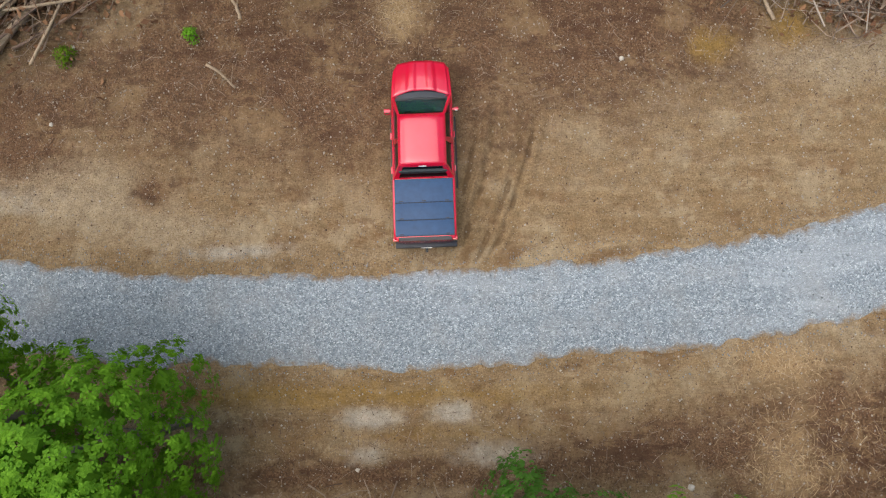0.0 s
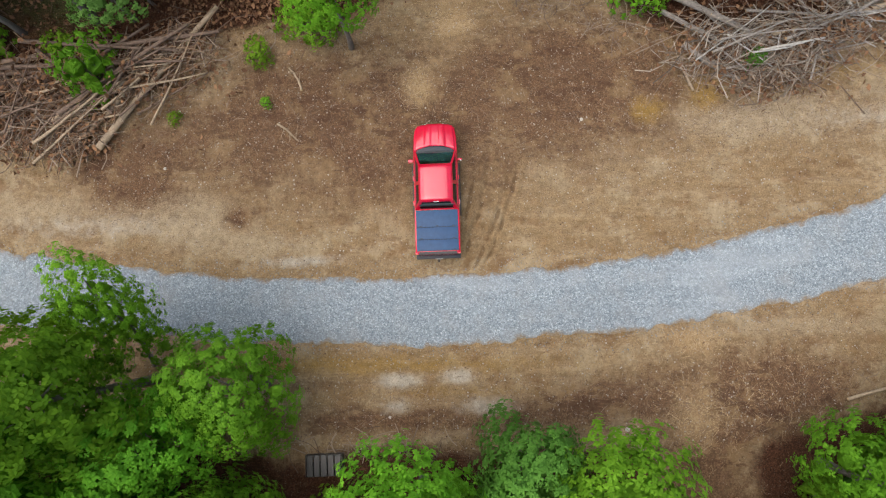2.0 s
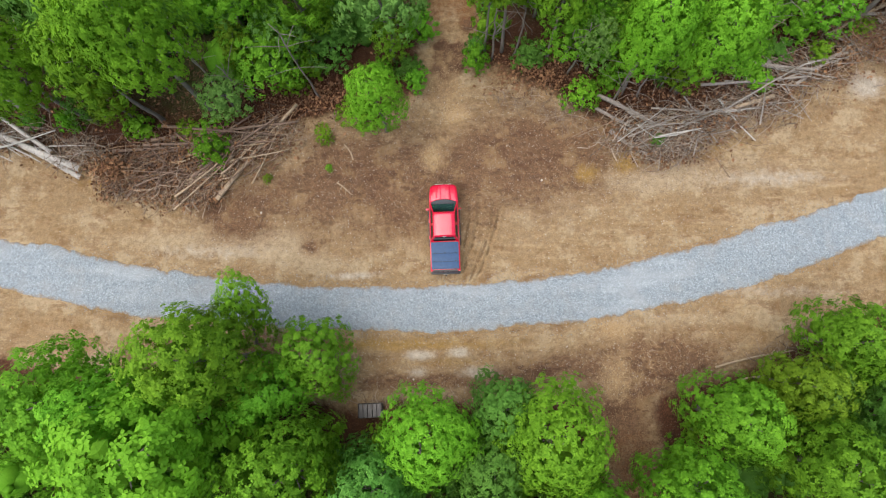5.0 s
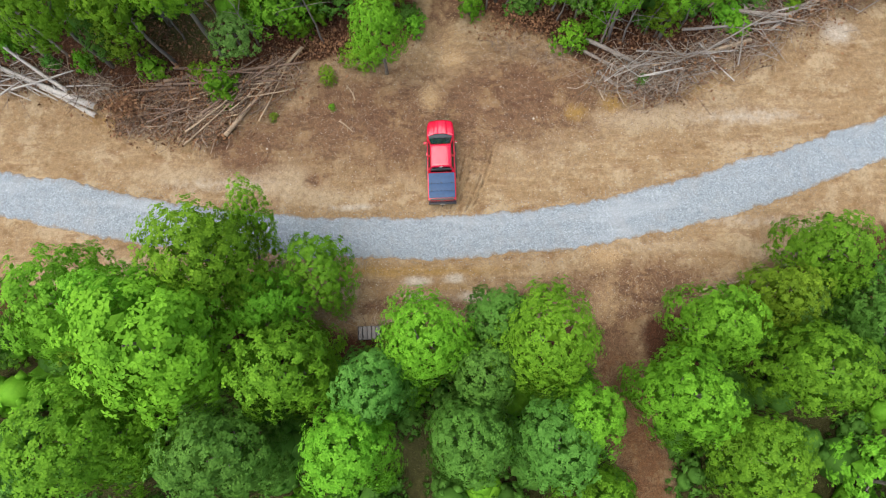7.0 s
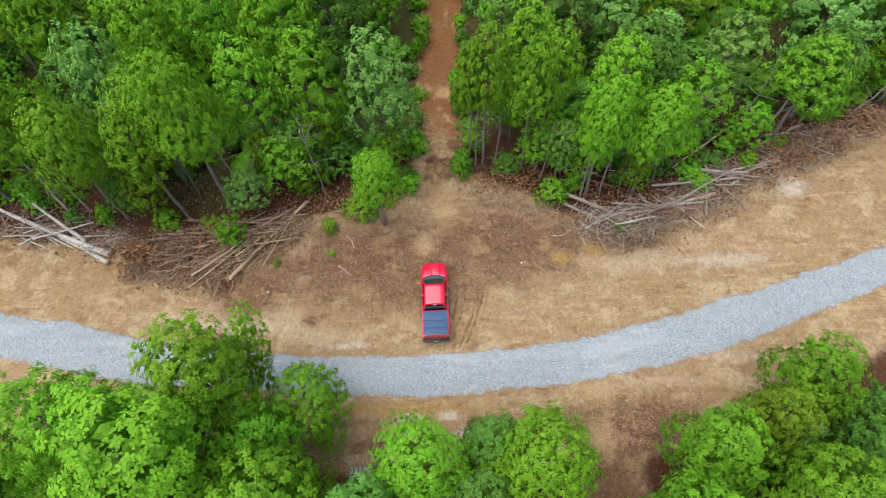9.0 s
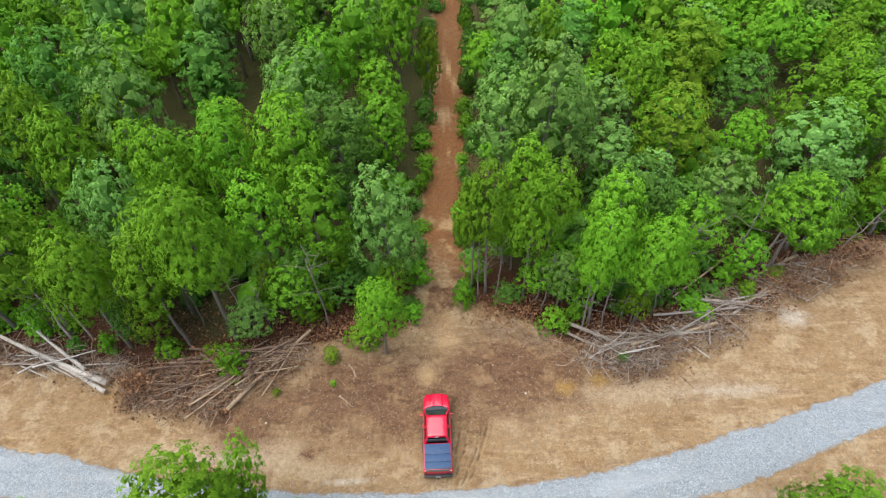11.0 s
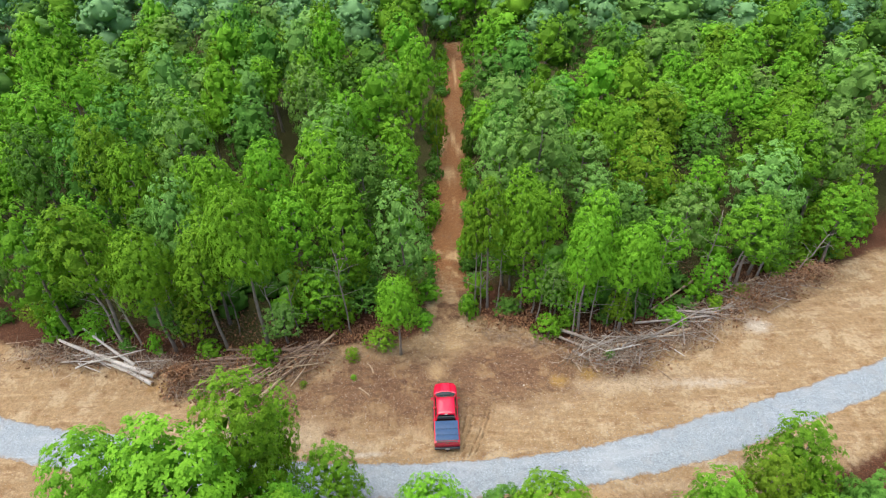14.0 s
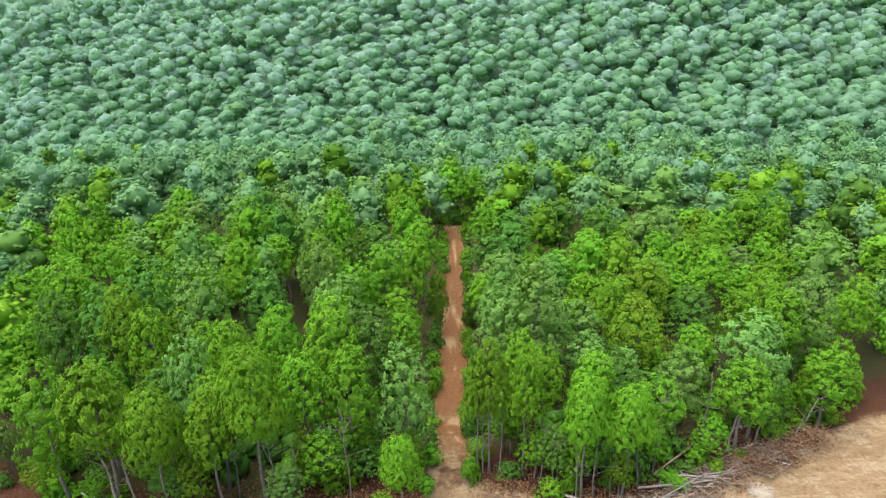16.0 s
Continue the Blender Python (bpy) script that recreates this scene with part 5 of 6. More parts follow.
def truck_front(root):
    bm = bmesh.new()
    box(bm, -0.58, 0.58, 5.76, 5.83, 0.66, 0.93)
    rounded(bm, 0.02)
    grille = part("grille", bm, BLACK_PLASTIC, root, "", True, 30)
    for z in (0.74, 0.80, 0.86):
        bm = bmesh.new()
        box(bm, -0.54, 0.54, 5.825, 5.845, z - 0.012, z + 0.012)
        part("grille_bar", bm, CHROME, grille)
    for s in (-1, 1):
        bm = bmesh.new()
        got = box(bm, s * 0.70 - 0.13, s * 0.70 + 0.13, 5.50, 5.735, 0.72, 0.90)
        for v in got:
            if v.co.x * s > 0.70:
                v.co.y -= 0.10
        rounded(bm, 0.02)
        part("headlight", bm, LAMP_CLEAR, root, "clear headlight lens", True, 30)
        bm = bmesh.new()
        box(bm, s * 0.96, s * 1.06, 4.08, 4.15, 1.16, 1.20)
        box(bm, s * 1.01, s * 1.16, 4.04, 4.13, 1.12, 1.30)
        rounded(bm, 0.02)
        mirror = part("mirror", bm, RED, root, "red door mirror", True, 30)
        bm = bmesh.new()
        box(bm, s * 1.03, s * 1.14, 4.032, 4.039, 1.15, 1.27)
        part("mirror_glass", bm, CHROME, mirror)
        bm = bmesh.new()
        box(bm, s * 0.96, s * 1.06, 1.75, 4.15, 0.33, 0.39)
        rounded(bm, 0.02)
        part("side_step", bm, BLACK_PLASTIC, root)
        for y in (2.15, 3.25):
            bm = bmesh.new()
            box(bm, s * 0.985, s * 1.012, y, y + 0.20, 1.00, 1.03)
            rounded(bm, 0.006)
            part("door_handle", bm, RED, root)
        for y in (1.93, 3.06, 4.20):
            bm = bmesh.new()
            box(bm, s * 0.994, s * 1.003, y - 0.006, y + 0.006, 0.50, 1.12)
            part("door_seam", bm, BLACK_PLASTIC, root)
    bm = bmesh.new()
    box(bm, -0.90, 0.90, 5.66, 5.86, 0.44, 0.64)
    for v in bm.verts:
        if abs(v.co.x) > 0.5 and v.co.y > 5.7:
            v.co.y -= 0.12
    rounded(bm, 0.03)
    part("front_bumper", bm, RED, root, "", True, 30)


def truck_wheels(root):
    for y in (1.12, 4.74):
        for s in (-1, 1):
            turn = Matrix.Translation((s * 0.86, y, 0.40)) @ Matrix.Rotation(radians(90), 4, "Y")
            bm = bmesh.new()
            prof = [(0.25, -0.12), (0.36, -0.135), (0.395, -0.10), (0.402, 0.0), (0.395, 0.10), (0.36, 0.135), (0.25, 0.12)]
            rings = []
            for j in range(36):
                w = 2 * math.pi * j / 36
                rings.append([bm.verts.new(turn @ Vector((r * math.cos(w), r * math.sin(w), z))) for r, z in prof])
            for j in range(36):
                a, b = rings[j], rings[(j + 1) % 36]
                for i in range(len(prof)):
                    k = (i + 1) % len(prof)
                    bm.faces.new((a[i], a[k], b[k], b[i]))
            wheel = part("wheel", bm, RUBBER, root, "black tyre", True, 40)
            bm = bmesh.new()
            bmesh.ops.create_cone(bm, cap_ends=True, segments=24, radius1=0.255, radius2=0.255, depth=0.16, matrix=turn)
            bmesh.ops.create_cone(bm, cap_ends=True, segments=12, radius1=0.07, radius2=0.05, depth=0.20, matrix=turn)
            for j in range(6):
                arm = bmesh.ops.create_cube(bm, size=1.0)["verts"]
                for v in arm:
                    v.co = turn @ Matrix.Rotation(math.pi * j / 3, 4, "Z") @ Vector((0.15 + v.co.x * 0.19, v.co.y * 0.055, v.co.z * 0.19))
            part("rim", bm, ALLOY, wheel, "silver alloy rim")


truck = thing("pickup_truck", pose(0.03, 0.0, 0.0, 0, 0, 1.15), "glossy red pickup truck with dark bed cover on bare earth", "truck")
truck_body(truck)
truck_hood(truck)
truck_cab(truck)
truck_bed(truck)
truck_front(truck)
truck_wheels(truck)


# ---------------------------------------------------------------- felled wood
def bent(p0, p1, sag, rng, n=6):
    p0, p1 = np.asarray(p0, float), np.asarray(p1, float)
    pts = [p0 + (p1 - p0) * t for t in np.linspace(0, 1, n)]
    side = np.cross(p1 - p0, (0, 0, 1.0))
    side /= np.linalg.norm(side) + 1e-9
    s = rng.uniform(-sag, sag)
    return [p + side * (s * math.sin(math.pi * t) + rng.uniform(-0.04, 0.04) * sag * 4) + (0, 0, 0.5 * sag * rng.uniform(-0.3, 0.6) * math.sin(math.pi * t)) for p, t in zip(pts, np.linspace(0, 1, n))]


LOG_SEED = [0]


def fallen_log(x0, y0, z0, x1, y1, z1, r0, r1, wood, label, group):
    """A felled stem with stubs and a sawn face at its butt; z is over the ground."""
    LOG_SEED[0] += 1
    rng = random.Random(LOG_SEED[0])
    a = (x0, y0, z_at(x0, y0) + z0 + r0 * 0.7)
    b = (x1, y1, z_at(x1, y1) + z1 + r1 * 0.7)
    line = bent(a, b, 0.12, rng, 8)
    r0, r1 = r0 * 1.2, r1 * 1.2
    radii = [r0 + (r1 - r0) * t + rng.uniform(-0.08, 0.08) * r0 for t in np.linspace(0, 1, 8)]
    base = Vector(a)
    tubes = [tube([np.array(p) - np.array(a) for p in line], radii, 9)]
    for _ in range(rng.randrange(3, 7)):
        k = rng.randrange(2, 7)
        p = np.array(line[k]) - np.array(a)
        d = np.array((rng.uniform(-1, 1), rng.uniform(-1, 1), rng.uniform(0.1, 1.0))) * rng.uniform(0.25, 0.8)
        tubes.append(tube([p, p + d * 0.5, p + d], [radii[k] * 0.45, radii[k] * 0.3, radii[k] * 0.12], 5))
    root = thing("fallen_log", Matrix.Translation(base), label, "log", group)
    part("stem", mesh_of("stem", *join(tubes), wood, True), None, root)
    d = (np.array(line[0]) - np.array(line[1]))
    d /= np.linalg.norm(d)
    face = tube([d * 0.004, d * 0.012], [radii[0] * 0.86, radii[0] * 0.84], 9)
    part("cut_face", mesh_of("cut_face", *face, CUT_WOOD), None, root, "pale sawn end")


PALE_LOG = "bleached grey-white fallen log lying along the road edge"
LONG_LOG = "long stripped log lying on the brush heap"
GREY_LOG = "weathered grey felled stem in the brush heap"
for row in ((-24.9, 7.4, 0.25, -35.4, 12.1, 0.5, 0.20, 0.11), (-25.1, 6.9, 0.1, -31.3, 10.1, 0.3, 0.17, 0.10), (-27.0, 8.6, 0.5, -33.5, 13.2, 0.9, 0.13, 0.07)):
    fallen_log(*row, PALE_WOOD, PALE_LOG, "logs west of the clearing")
for row in ((-15.5, 5.2, 0.25, -10.0, 11.6, 0.9, 0.14, 0.08), (-16.0, 5.8, 0.15, -12.6, 9.4, 0.5, 0.11, 0.06), (-17.3, 6.3, 0.2, -14.1, 8.4, 0.5, 0.15, 0.09)):
    fallen_log(*row, TAN_WOOD, LONG_LOG, "logs of the west brush heap")
for row in ((-20.2, 9.4, 0.5, -9.8, 10.3, 0.8, 0.11, 0.07), (-22.9, 8.7, 0.4, -14.6, 8.8, 0.6, 0.09, 0.06), (-21.0, 8.3, 0.3, -13.9, 9.3, 0.7, 0.08, 0.05), (-19.5, 10.4, 0.6, -11.6, 9.4, 0.8, 0.09, 0.05), (-18.6, 7.6, 0.3, -13.2, 10.9, 0.9, 0.07, 0.05),
            (-20.6, 9.0, 0.8, -11.4, 8.9, 1.0, 0.10, 0.05), (-17.0, 6.6, 0.7, -11.2, 10.6, 1.1, 0.10, 0.06), (-18.4, 9.8, 0.9, -14.6, 6.6, 0.6, 0.08, 0.05), (-21.6, 10.6, 0.3, -17.8, 6.4, 0.4, 0.08, 0.05), (-13.4, 7.6, 0.1, -11.4, 11.2, 0.5, 0.07, 0.04), (-34.5, 9.6, 0.2, -28.6, 9.2, 0.4, 0.08, 0.04)):
    fallen_log(*row, BROWN_WOOD, "slim brown felled stem in the brush heap", "logs of the west brush heap")
for row in ((10.5, 11.9, 0.5, 14.7, 9.3, 0.3, 0.13, 0.09), (10.3, 11.0, 0.4, 14.4, 8.6, 0.2, 0.10, 0.07), (11.2, 9.4, 0.2, 13.8, 7.7, 0.1, 0.13, 0.10), (14.3, 7.9, 0.15, 17.8, 8.7, 0.2, 0.07, 0.05), (20.8, 13.9, 0.6, 25.0, 13.1, 0.4, 0.11, 0.08),
            (12.4, 10.6, 0.8, 16.6, 8.6, 0.5, 0.07, 0.04), (15.4, 9.2, 0.7, 20.6, 11.4, 0.8, 0.06, 0.03), (18.6, 10.4, 0.7, 24.0, 13.4, 0.9, 0.06, 0.03), (11.8, 11.4, 0.6, 15.4, 7.9, 0.2, 0.05, 0.03), (13.0, 8.2, 0.3, 19.2, 9.2, 0.3, 0.05, 0.03), (14.0, 10.8, 0.7, 20.4, 10.0, 0.5, 0.06, 0.03), (16.2, 11.6, 0.8, 18.4, 8.4, 0.3, 0.05, 0.03), (19.0, 12.6, 0.7, 24.6, 12.0, 0.5, 0.06, 0.03), (21.8, 14.2, 0.8, 23.6, 11.0, 0.3, 0.05, 0.03), (22.4, 12.4, 0.6, 28.6, 14.4, 0.6, 0.05, 0.03), (26.0, 15.8, 0.9, 30.4, 13.6, 0.4, 0.06, 0.03), (28.0, 14.6, 0.6, 35.0, 17.4, 0.8, 0.06, 0.03), (25.4, 13.9, 0.3, 32.2, 15.9, 0.5, 0.12, 0.06), (23.6, 12.2, 0.3, 29.0, 15.9, 0.8, 0.10, 0.05), (17.4, 12.4, 0.7, 24.2, 12.6, 0.6, 0.09, 0.06), (27.5, 17.0, 0.8, 33.4, 17.2, 0.9, 0.10, 0.06)):
    fallen_log(*row, GREY_WOOD, GREY_LOG, "logs of the east brush heap")
for row in ((22.2, 11.5, 0.3, 15.0, 9.6, 0.4, 0.13, 0.08), (11.1, 8.6, 0.1, 11.7, 7.4, 0.05, 0.06, 0.05), (24.6, 17.8, 1.0, 19.4, 14.2, 0.6, 0.10, 0.06), (31.0, 18.2, 0.6, 26.2, 15.8, 0.7, 0.12, 0.07)):
    fallen_log(*row, TAN_WOOD, LONG_LOG, "logs of the east brush heap")
for row in ((17.3, -6.4, 0.1, 22.4, -5.4, 0.15, 0.06, 0.04), (19.0, -7.2, 0.1, 23.6, -6.6, 0.2, 0.05, 0.03), (-7.4, 6.3, 0.0, -6.4, 5.45, 0.0, 0.045, 0.03), (-6.3, 7.9, 0.0, -6.9, 9.0, 0.0, 0.05, 0.04)):
    fallen_log(*row, TAN_WOOD, "broken dry branch lying on bare earth", "loose branches")


def pole_fan(n, seed, spots, heading, length, thick, wood, label, group):
    """Felled poles crossing one another in a heap; each spot is x, y and its spread."""
    rng = random.Random(seed)
    for _ in range(n):
        cx, cy, rx, ry = rng.choice(spots)
        x, y = cx + rng.gauss(0, 0.45) * rx, cy + rng.gauss(0, 0.45) * ry
        w, ln = radians(rng.choice(heading) + rng.gauss(0, 13)), rng.uniform(*length)
        dx, dy = math.cos(w) * ln / 2, math.sin(w) * ln / 2
        r, z = rng.uniform(*thick), rng.uniform(0.1, 0.9)
        fallen_log(x - dx, y - dy, z, x + dx, y + dy, z + rng.uniform(-0.1, 0.5), r, r * 0.5, wood, label, group)


pole_fan(20, 301, ((-16.8, 7.2, 2.4, 1.2), (-13.6, 8.6, 2.0, 1.2), (-19.2, 7.4, 2.0, 1.2)), (8, 30, 48), (3.0, 6.5), (0.025, 0.06), BROWN_WOOD, "slim brown felled stem in the brush heap", "logs of the west brush heap")
pole_fan(12, 302, ((-16.6, 6.6, 1.6, 1.0), (-14.2, 8.4, 1.8, 1.0)), (12, 42, 52), (2.5, 5.5), (0.03, 0.07), TAN_WOOD, LONG_LOG, "logs of the west brush heap")
pole_fan(10, 303, ((-31.0, 9.2, 3.0, 1.0), (-27.5, 8.8, 2.0, 1.0)), (-15, -35, 20), (2.5, 5.0), (0.04, 0.07), PALE_WOOD, "slim pale fallen stem beside the road edge", "logs west of the clearing")
pole_fan(34, 304, ((13.4, 9.2, 1.8, 1.0), (17.0, 9.6, 2.2, 1.0), (21.0, 11.2, 2.4, 1.0), (25.2, 13.2, 2.4, 1.0), (29.6, 15.2, 2.4, 1.0), (33.4, 17.0, 2.0, 1.0)), (12, 35, -35, -20, 70), (2.2, 5.2), (0.022, 0.055), GREY_WOOD, GREY_LOG, "logs of the east brush heap")
pole_fan(14, 305, ((14.0, 9.0, 2.0, 0.9), (19.0, 10.2, 2.6, 1.0), (26.0, 13.4, 3.0, 1.0), (32.0, 16.4, 2.4, 1.0)), (20, 38, -30), (2.0, 4.5), (0.03, 0.06), PALE_WOOD, "bleached pale stem in the brush heap", "logs of the east brush heap")


def random_sticks(n, rng, place, length, thick, lift, curve=0.25, points=4, sides=4, heading=None):
    """Many bent sticks in one mesh; place() gives a spot on the plan."""
    tubes = []
    for _ in range(n):
        x, y = place()
        ln = rng.uniform(*length)
        w = rng.uniform(0, 6.28) if heading is None or rng.random() < 0.3 else rng.choice(heading) + rng.gauss(0, 0.28)
        tilt = rng.uniform(-0.25, 0.35) if lift > 0.05 else 0.0
        d = np.array((math.cos(w) * math.cos(tilt), math.sin(w) * math.cos(tilt), math.sin(tilt)))
        side = np.array((-d[1], d[0], 0.3))
        bend = rng.uniform(-curve, curve) * ln
        z = z_at(x, y) + rng.uniform(0.0, lift) + 0.015
        mid = np.array((x, y, z))
        r = rng.uniform(*thick)
        pts = [mid + d * ln * (t - 0.5) + side * bend * math.sin(math.pi * t) for t in np.linspace(0, 1, points)]
        if lift <= 0.05:
            pts = [np.array((p[0], p[1], z_at(p[0], p[1]) + r)) for p in pts]
        tubes.append(tube(pts, np.linspace(r, r * 0.35, points), sides))
    return join(tubes)


def brush_heap(spots, n, seed, wood, label, length=(0.8, 3.4), lift=0.9, heading=None):
    rng = random.Random(seed)

    def place():
        cx, cy, rx, ry = rng.choice(spots)
        return cx + rng.gauss(0, 0.48) * rx, cy + rng.gauss(0, 0.46) * ry

    ob = new("brush_heap", mesh_of("brush_heap", *random_sticks(n, rng, place, length, (0.008, 0.034), lift, heading=heading), wood))
    tagged(ob, label, "brush", kind="stuff")


WEST = [(-17.5, 7.8, 4.0, 2.0), (-14.0, 8.8, 3.0, 1.8), (-20.5, 8.2, 2.6, 1.8), (-16.8, 6.4, 1.4, 1.2), (-12.0, 9.8, 2.0, 1.4)]
FAR_WEST = [(-30.0, 10.0, 4.0, 1.6), (-35.0, 10.5, 4.0, 1.6), (-25.0, 8.6, 2.0, 1.2)]
EAST = [(13.0, 9.2, 2.4, 1.6), (16.5, 9.8, 3.0, 1.6), (20.5, 11.2, 3.2, 1.6), (24.5, 13.4, 3.0, 1.8), (28.5, 15.8, 3.4, 1.8), (15.5, 8.2, 2.0, 1.0)]
brush_heap(WEST, 520, 1, TWIG, "tangled heap of bare brown and grey branches", (0.6, 3.4), 0.55, (0.10, 0.85))
brush_heap(FAR_WEST, 360, 2, TWIG, "tangled bare branches beside fallen pale logs")
brush_heap(EAST, 800, 3, TWIG, "tangled heap of bare branches and tree tops", (0.7, 4.2), 0.55, (0.45, -0.65))
WEST_FOOT = [(-19.4, 5.7, 2.4, 1.1), (-22.4, 6.3, 1.5, 0.9), (-17.0, 5.6, 1.6, 0.9)]
brush_heap(WEST_FOOT, 420, 9, TWIG, "torn branches and roots at the foot of the heap", (0.4, 2.0), 0.5)
brush_heap(WEST, 150, 10, RUSTY_TWIG, "long bare rusty brown sticks over the heap", (1.2, 4.0), 1.0, (0.15, 0.55, 0.9))
brush_heap(EAST + [(32.6, 17.0, 2.6, 1.4)], 380, 11, GREY_TWIG, "long bleached grey sticks over the heap", (1.0, 3.6), 1.0, (0.3, -0.6, 0.9))
brush_heap(FAR_WEST, 240, 12, GREY_TWIG, "bleached sticks beside fallen pale logs", (0.8, 2.8), 0.8, (0.1, -0.5))
brush_heap([(21.5, -5.6, 2.6, 0.8), (24.5, -4.2, 2.0, 0.8), (-3, -8.2, 6.0, 0.5)], 170, 4, TWIG, "dry grey branches along the bank", (0.5, 2.0), 0.35)
brush_heap([(5.5, 11.8, 2.6, 1.2), (8.6, 10.6, 2.0, 1.2), (-5.6, 10.8, 2.0, 1.0)], 190, 5, TWIG, "thin dry branches at the edge of the woods", (0.4, 1.6), 0.35)
brush_heap([(-22, 13.5, 10, 3.0), (17, 14.5, 9, 2.5), (28, 20, 6, 3)], 420, 6, DARK_LITTER, "dead brown branches below the trees", (0.6, 2.2), 0.8)


brush_heap([(28.5, 15.0, 2.4, 1.6), (32.5, 16.4, 2.6, 1.5), (36.0, 18.0, 2.2, 1.3)], 520, 7, RUSTY_TWIG, "high heap of rusty brown torn branches and roots", (0.6, 2.6), 1.9)
brush_heap([(-22.6, 7.0, 1.3, 0.9), (-17.0, 9.0, 3.0, 1.4)], 260, 8, RUSTY_TWIG, "torn brown roots and dead pine branches", (0.4, 1.8), 1.0)


def dead_tree(x, y, dx, dy, height, radius, seed, wood):
    """A bare leaning stem with broken limbs."""
    rng = random.Random(seed)
    line = [np.array((dx * t + rng.uniform(-0.12, 0.12), dy * t + rng.uniform(-0.12, 0.12), -0.3 + (height + 0.3) * t)) for t in np.linspace(0, 1, 9)]
    root = thing("dead_tree", Matrix.Translation((x, y, z_at(x, y))), "bare grey leaning dead tree with broken limbs", "tree", "dead trees")
    part("trunk", mesh_of("trunk", *tube(line, np.linspace(radius, radius * 0.25, 9), 8), wood, True), None, root)
    for k in range(9):
        p = line[rng.randrange(3, 8)]
        w, ln = rng.uniform(0, 6.28), rng.uniform(0.8, 2.4)
        d = np.array((math.cos(w), math.sin(w), rng.uniform(0.1, 0.9))) * ln
        limb = [p, p + d * 0.4 + (0, 0, 0.1), p + d * 0.75 + (0.1, 0, 0.1), p + d]
        part("limb", mesh_of("limb", *tube(limb, [radius * 0.32, radius * 0.22, radius * 0.14, radius * 0.06], 5), wood, True), None, root)


for j, row in enumerate(((-29.3, 11.6, -2.6, 2.8, 8.2, 0.15), (-27.8, 11.8, -1.6, 1.6, 7.0, 0.11), (-24.0, 13.0, -1.0, 0.6, 8.6, 0.12), (27.6, 17.6, 2.2, 1.6, 7.2, 0.14), (31.0, 18.6, 1.6, 0.8, 8.0, 0.13), (34.6, 18.8, 2.6, 0.6, 5.6, 0.10), (-15.4, 12.6, -0.8, 1.4, 7.0, 0.10))):
    dead_tree(*row, 60 + j, GREY_WOOD)
# bare slim stems at the edge of the woods
for j, (sx, sy) in enumerate(((3.4, 14.9), (4.9, 15.2), (11.6, 11.6), (13.2, 12.0), (14.9, 12.6), (17.4, 12.9), (19.4, 14.6), (8.6, 13.6), (-8.6, 12.4), (-13.4, 12.4), (-19.0, 12.8), (-22.4, 13.2), (24.6, 16.6))):
    dead_tree(sx, sy, 0.5 * math.sin(j * 2.1), 0.5 * math.cos(j * 1.7), 8.5 + 1.8 * math.sin(j * 3.3), 0.085, 90 + j, BARK)


def dead_foliage(spots, n, seed, high=0.55):
    """Rusty dead leaves caught in the heaps."""
    rng = np.random.default_rng(seed)
    pick = rng.integers(len(spots), size=n)
    spots = np.array(spots)[pick]
    x = spots[:, 0] + rng.normal(size=n) * 0.6 * spots[:, 2]
    y = spots[:, 1] + rng.normal(size=n) * 0.6 * spots[:, 3]
    z = ground_z(x, y) + rng.uniform(0.02, high, n)
    nrm = rng.normal(size=(n, 3)) + (0, 0, 0.8)
    verts, faces = leaf_cards(np.stack([x, y, z], -1), nrm, rng.uniform(0.06, 0.22, n), rng, 1.6)
    tagged(new("dead_foliage", mesh_of("dead_foliage", verts, faces, DEAD_LEAF)), "rusty brown dead leaves caught among felled branches", "litter", kind="stuff")


dead_foliage(WEST + FAR_WEST + WEST_FOOT, 5200, 41)
dead_foliage(EAST + [(28, 19, 4, 2), (15, 12.5, 5, 1.5)], 5200, 42)
dead_foliage([(28.5, 15.2, 1.8, 1.2), (32.5, 16.6, 2.0, 1.2), (36.0, 18.2, 2.0, 1.0), (-22.6, 7.1, 1.0, 0.7), (-16.5, 8.6, 3.0, 1.4)], 3600, 44, 1.5)
dead_foliage([(-20, 13, 10, 3), (-8, 12.5, 4, 1.5), (6.5, 14.0, 3, 1.5)], 3800, 43)

# ---------------------------------------------------------------- small litter on the ground
def open_ground(rng, x0=-34, x1=36):
    while True:
        x = rng.uniform(x0, x1)
        lo, hi = edge_at("south_edge", x) - 0.6, edge_at("north_edge", x) + 0.6
        y = rng.uniform(lo, hi)
        if edge_at("road_lo", x) - 0.1 < y < edge_at("road_up", x) + 0.1:
            continue
        if abs(x) < 1.15 and -0.3 < y < 6.1:
            continue
        return x, y


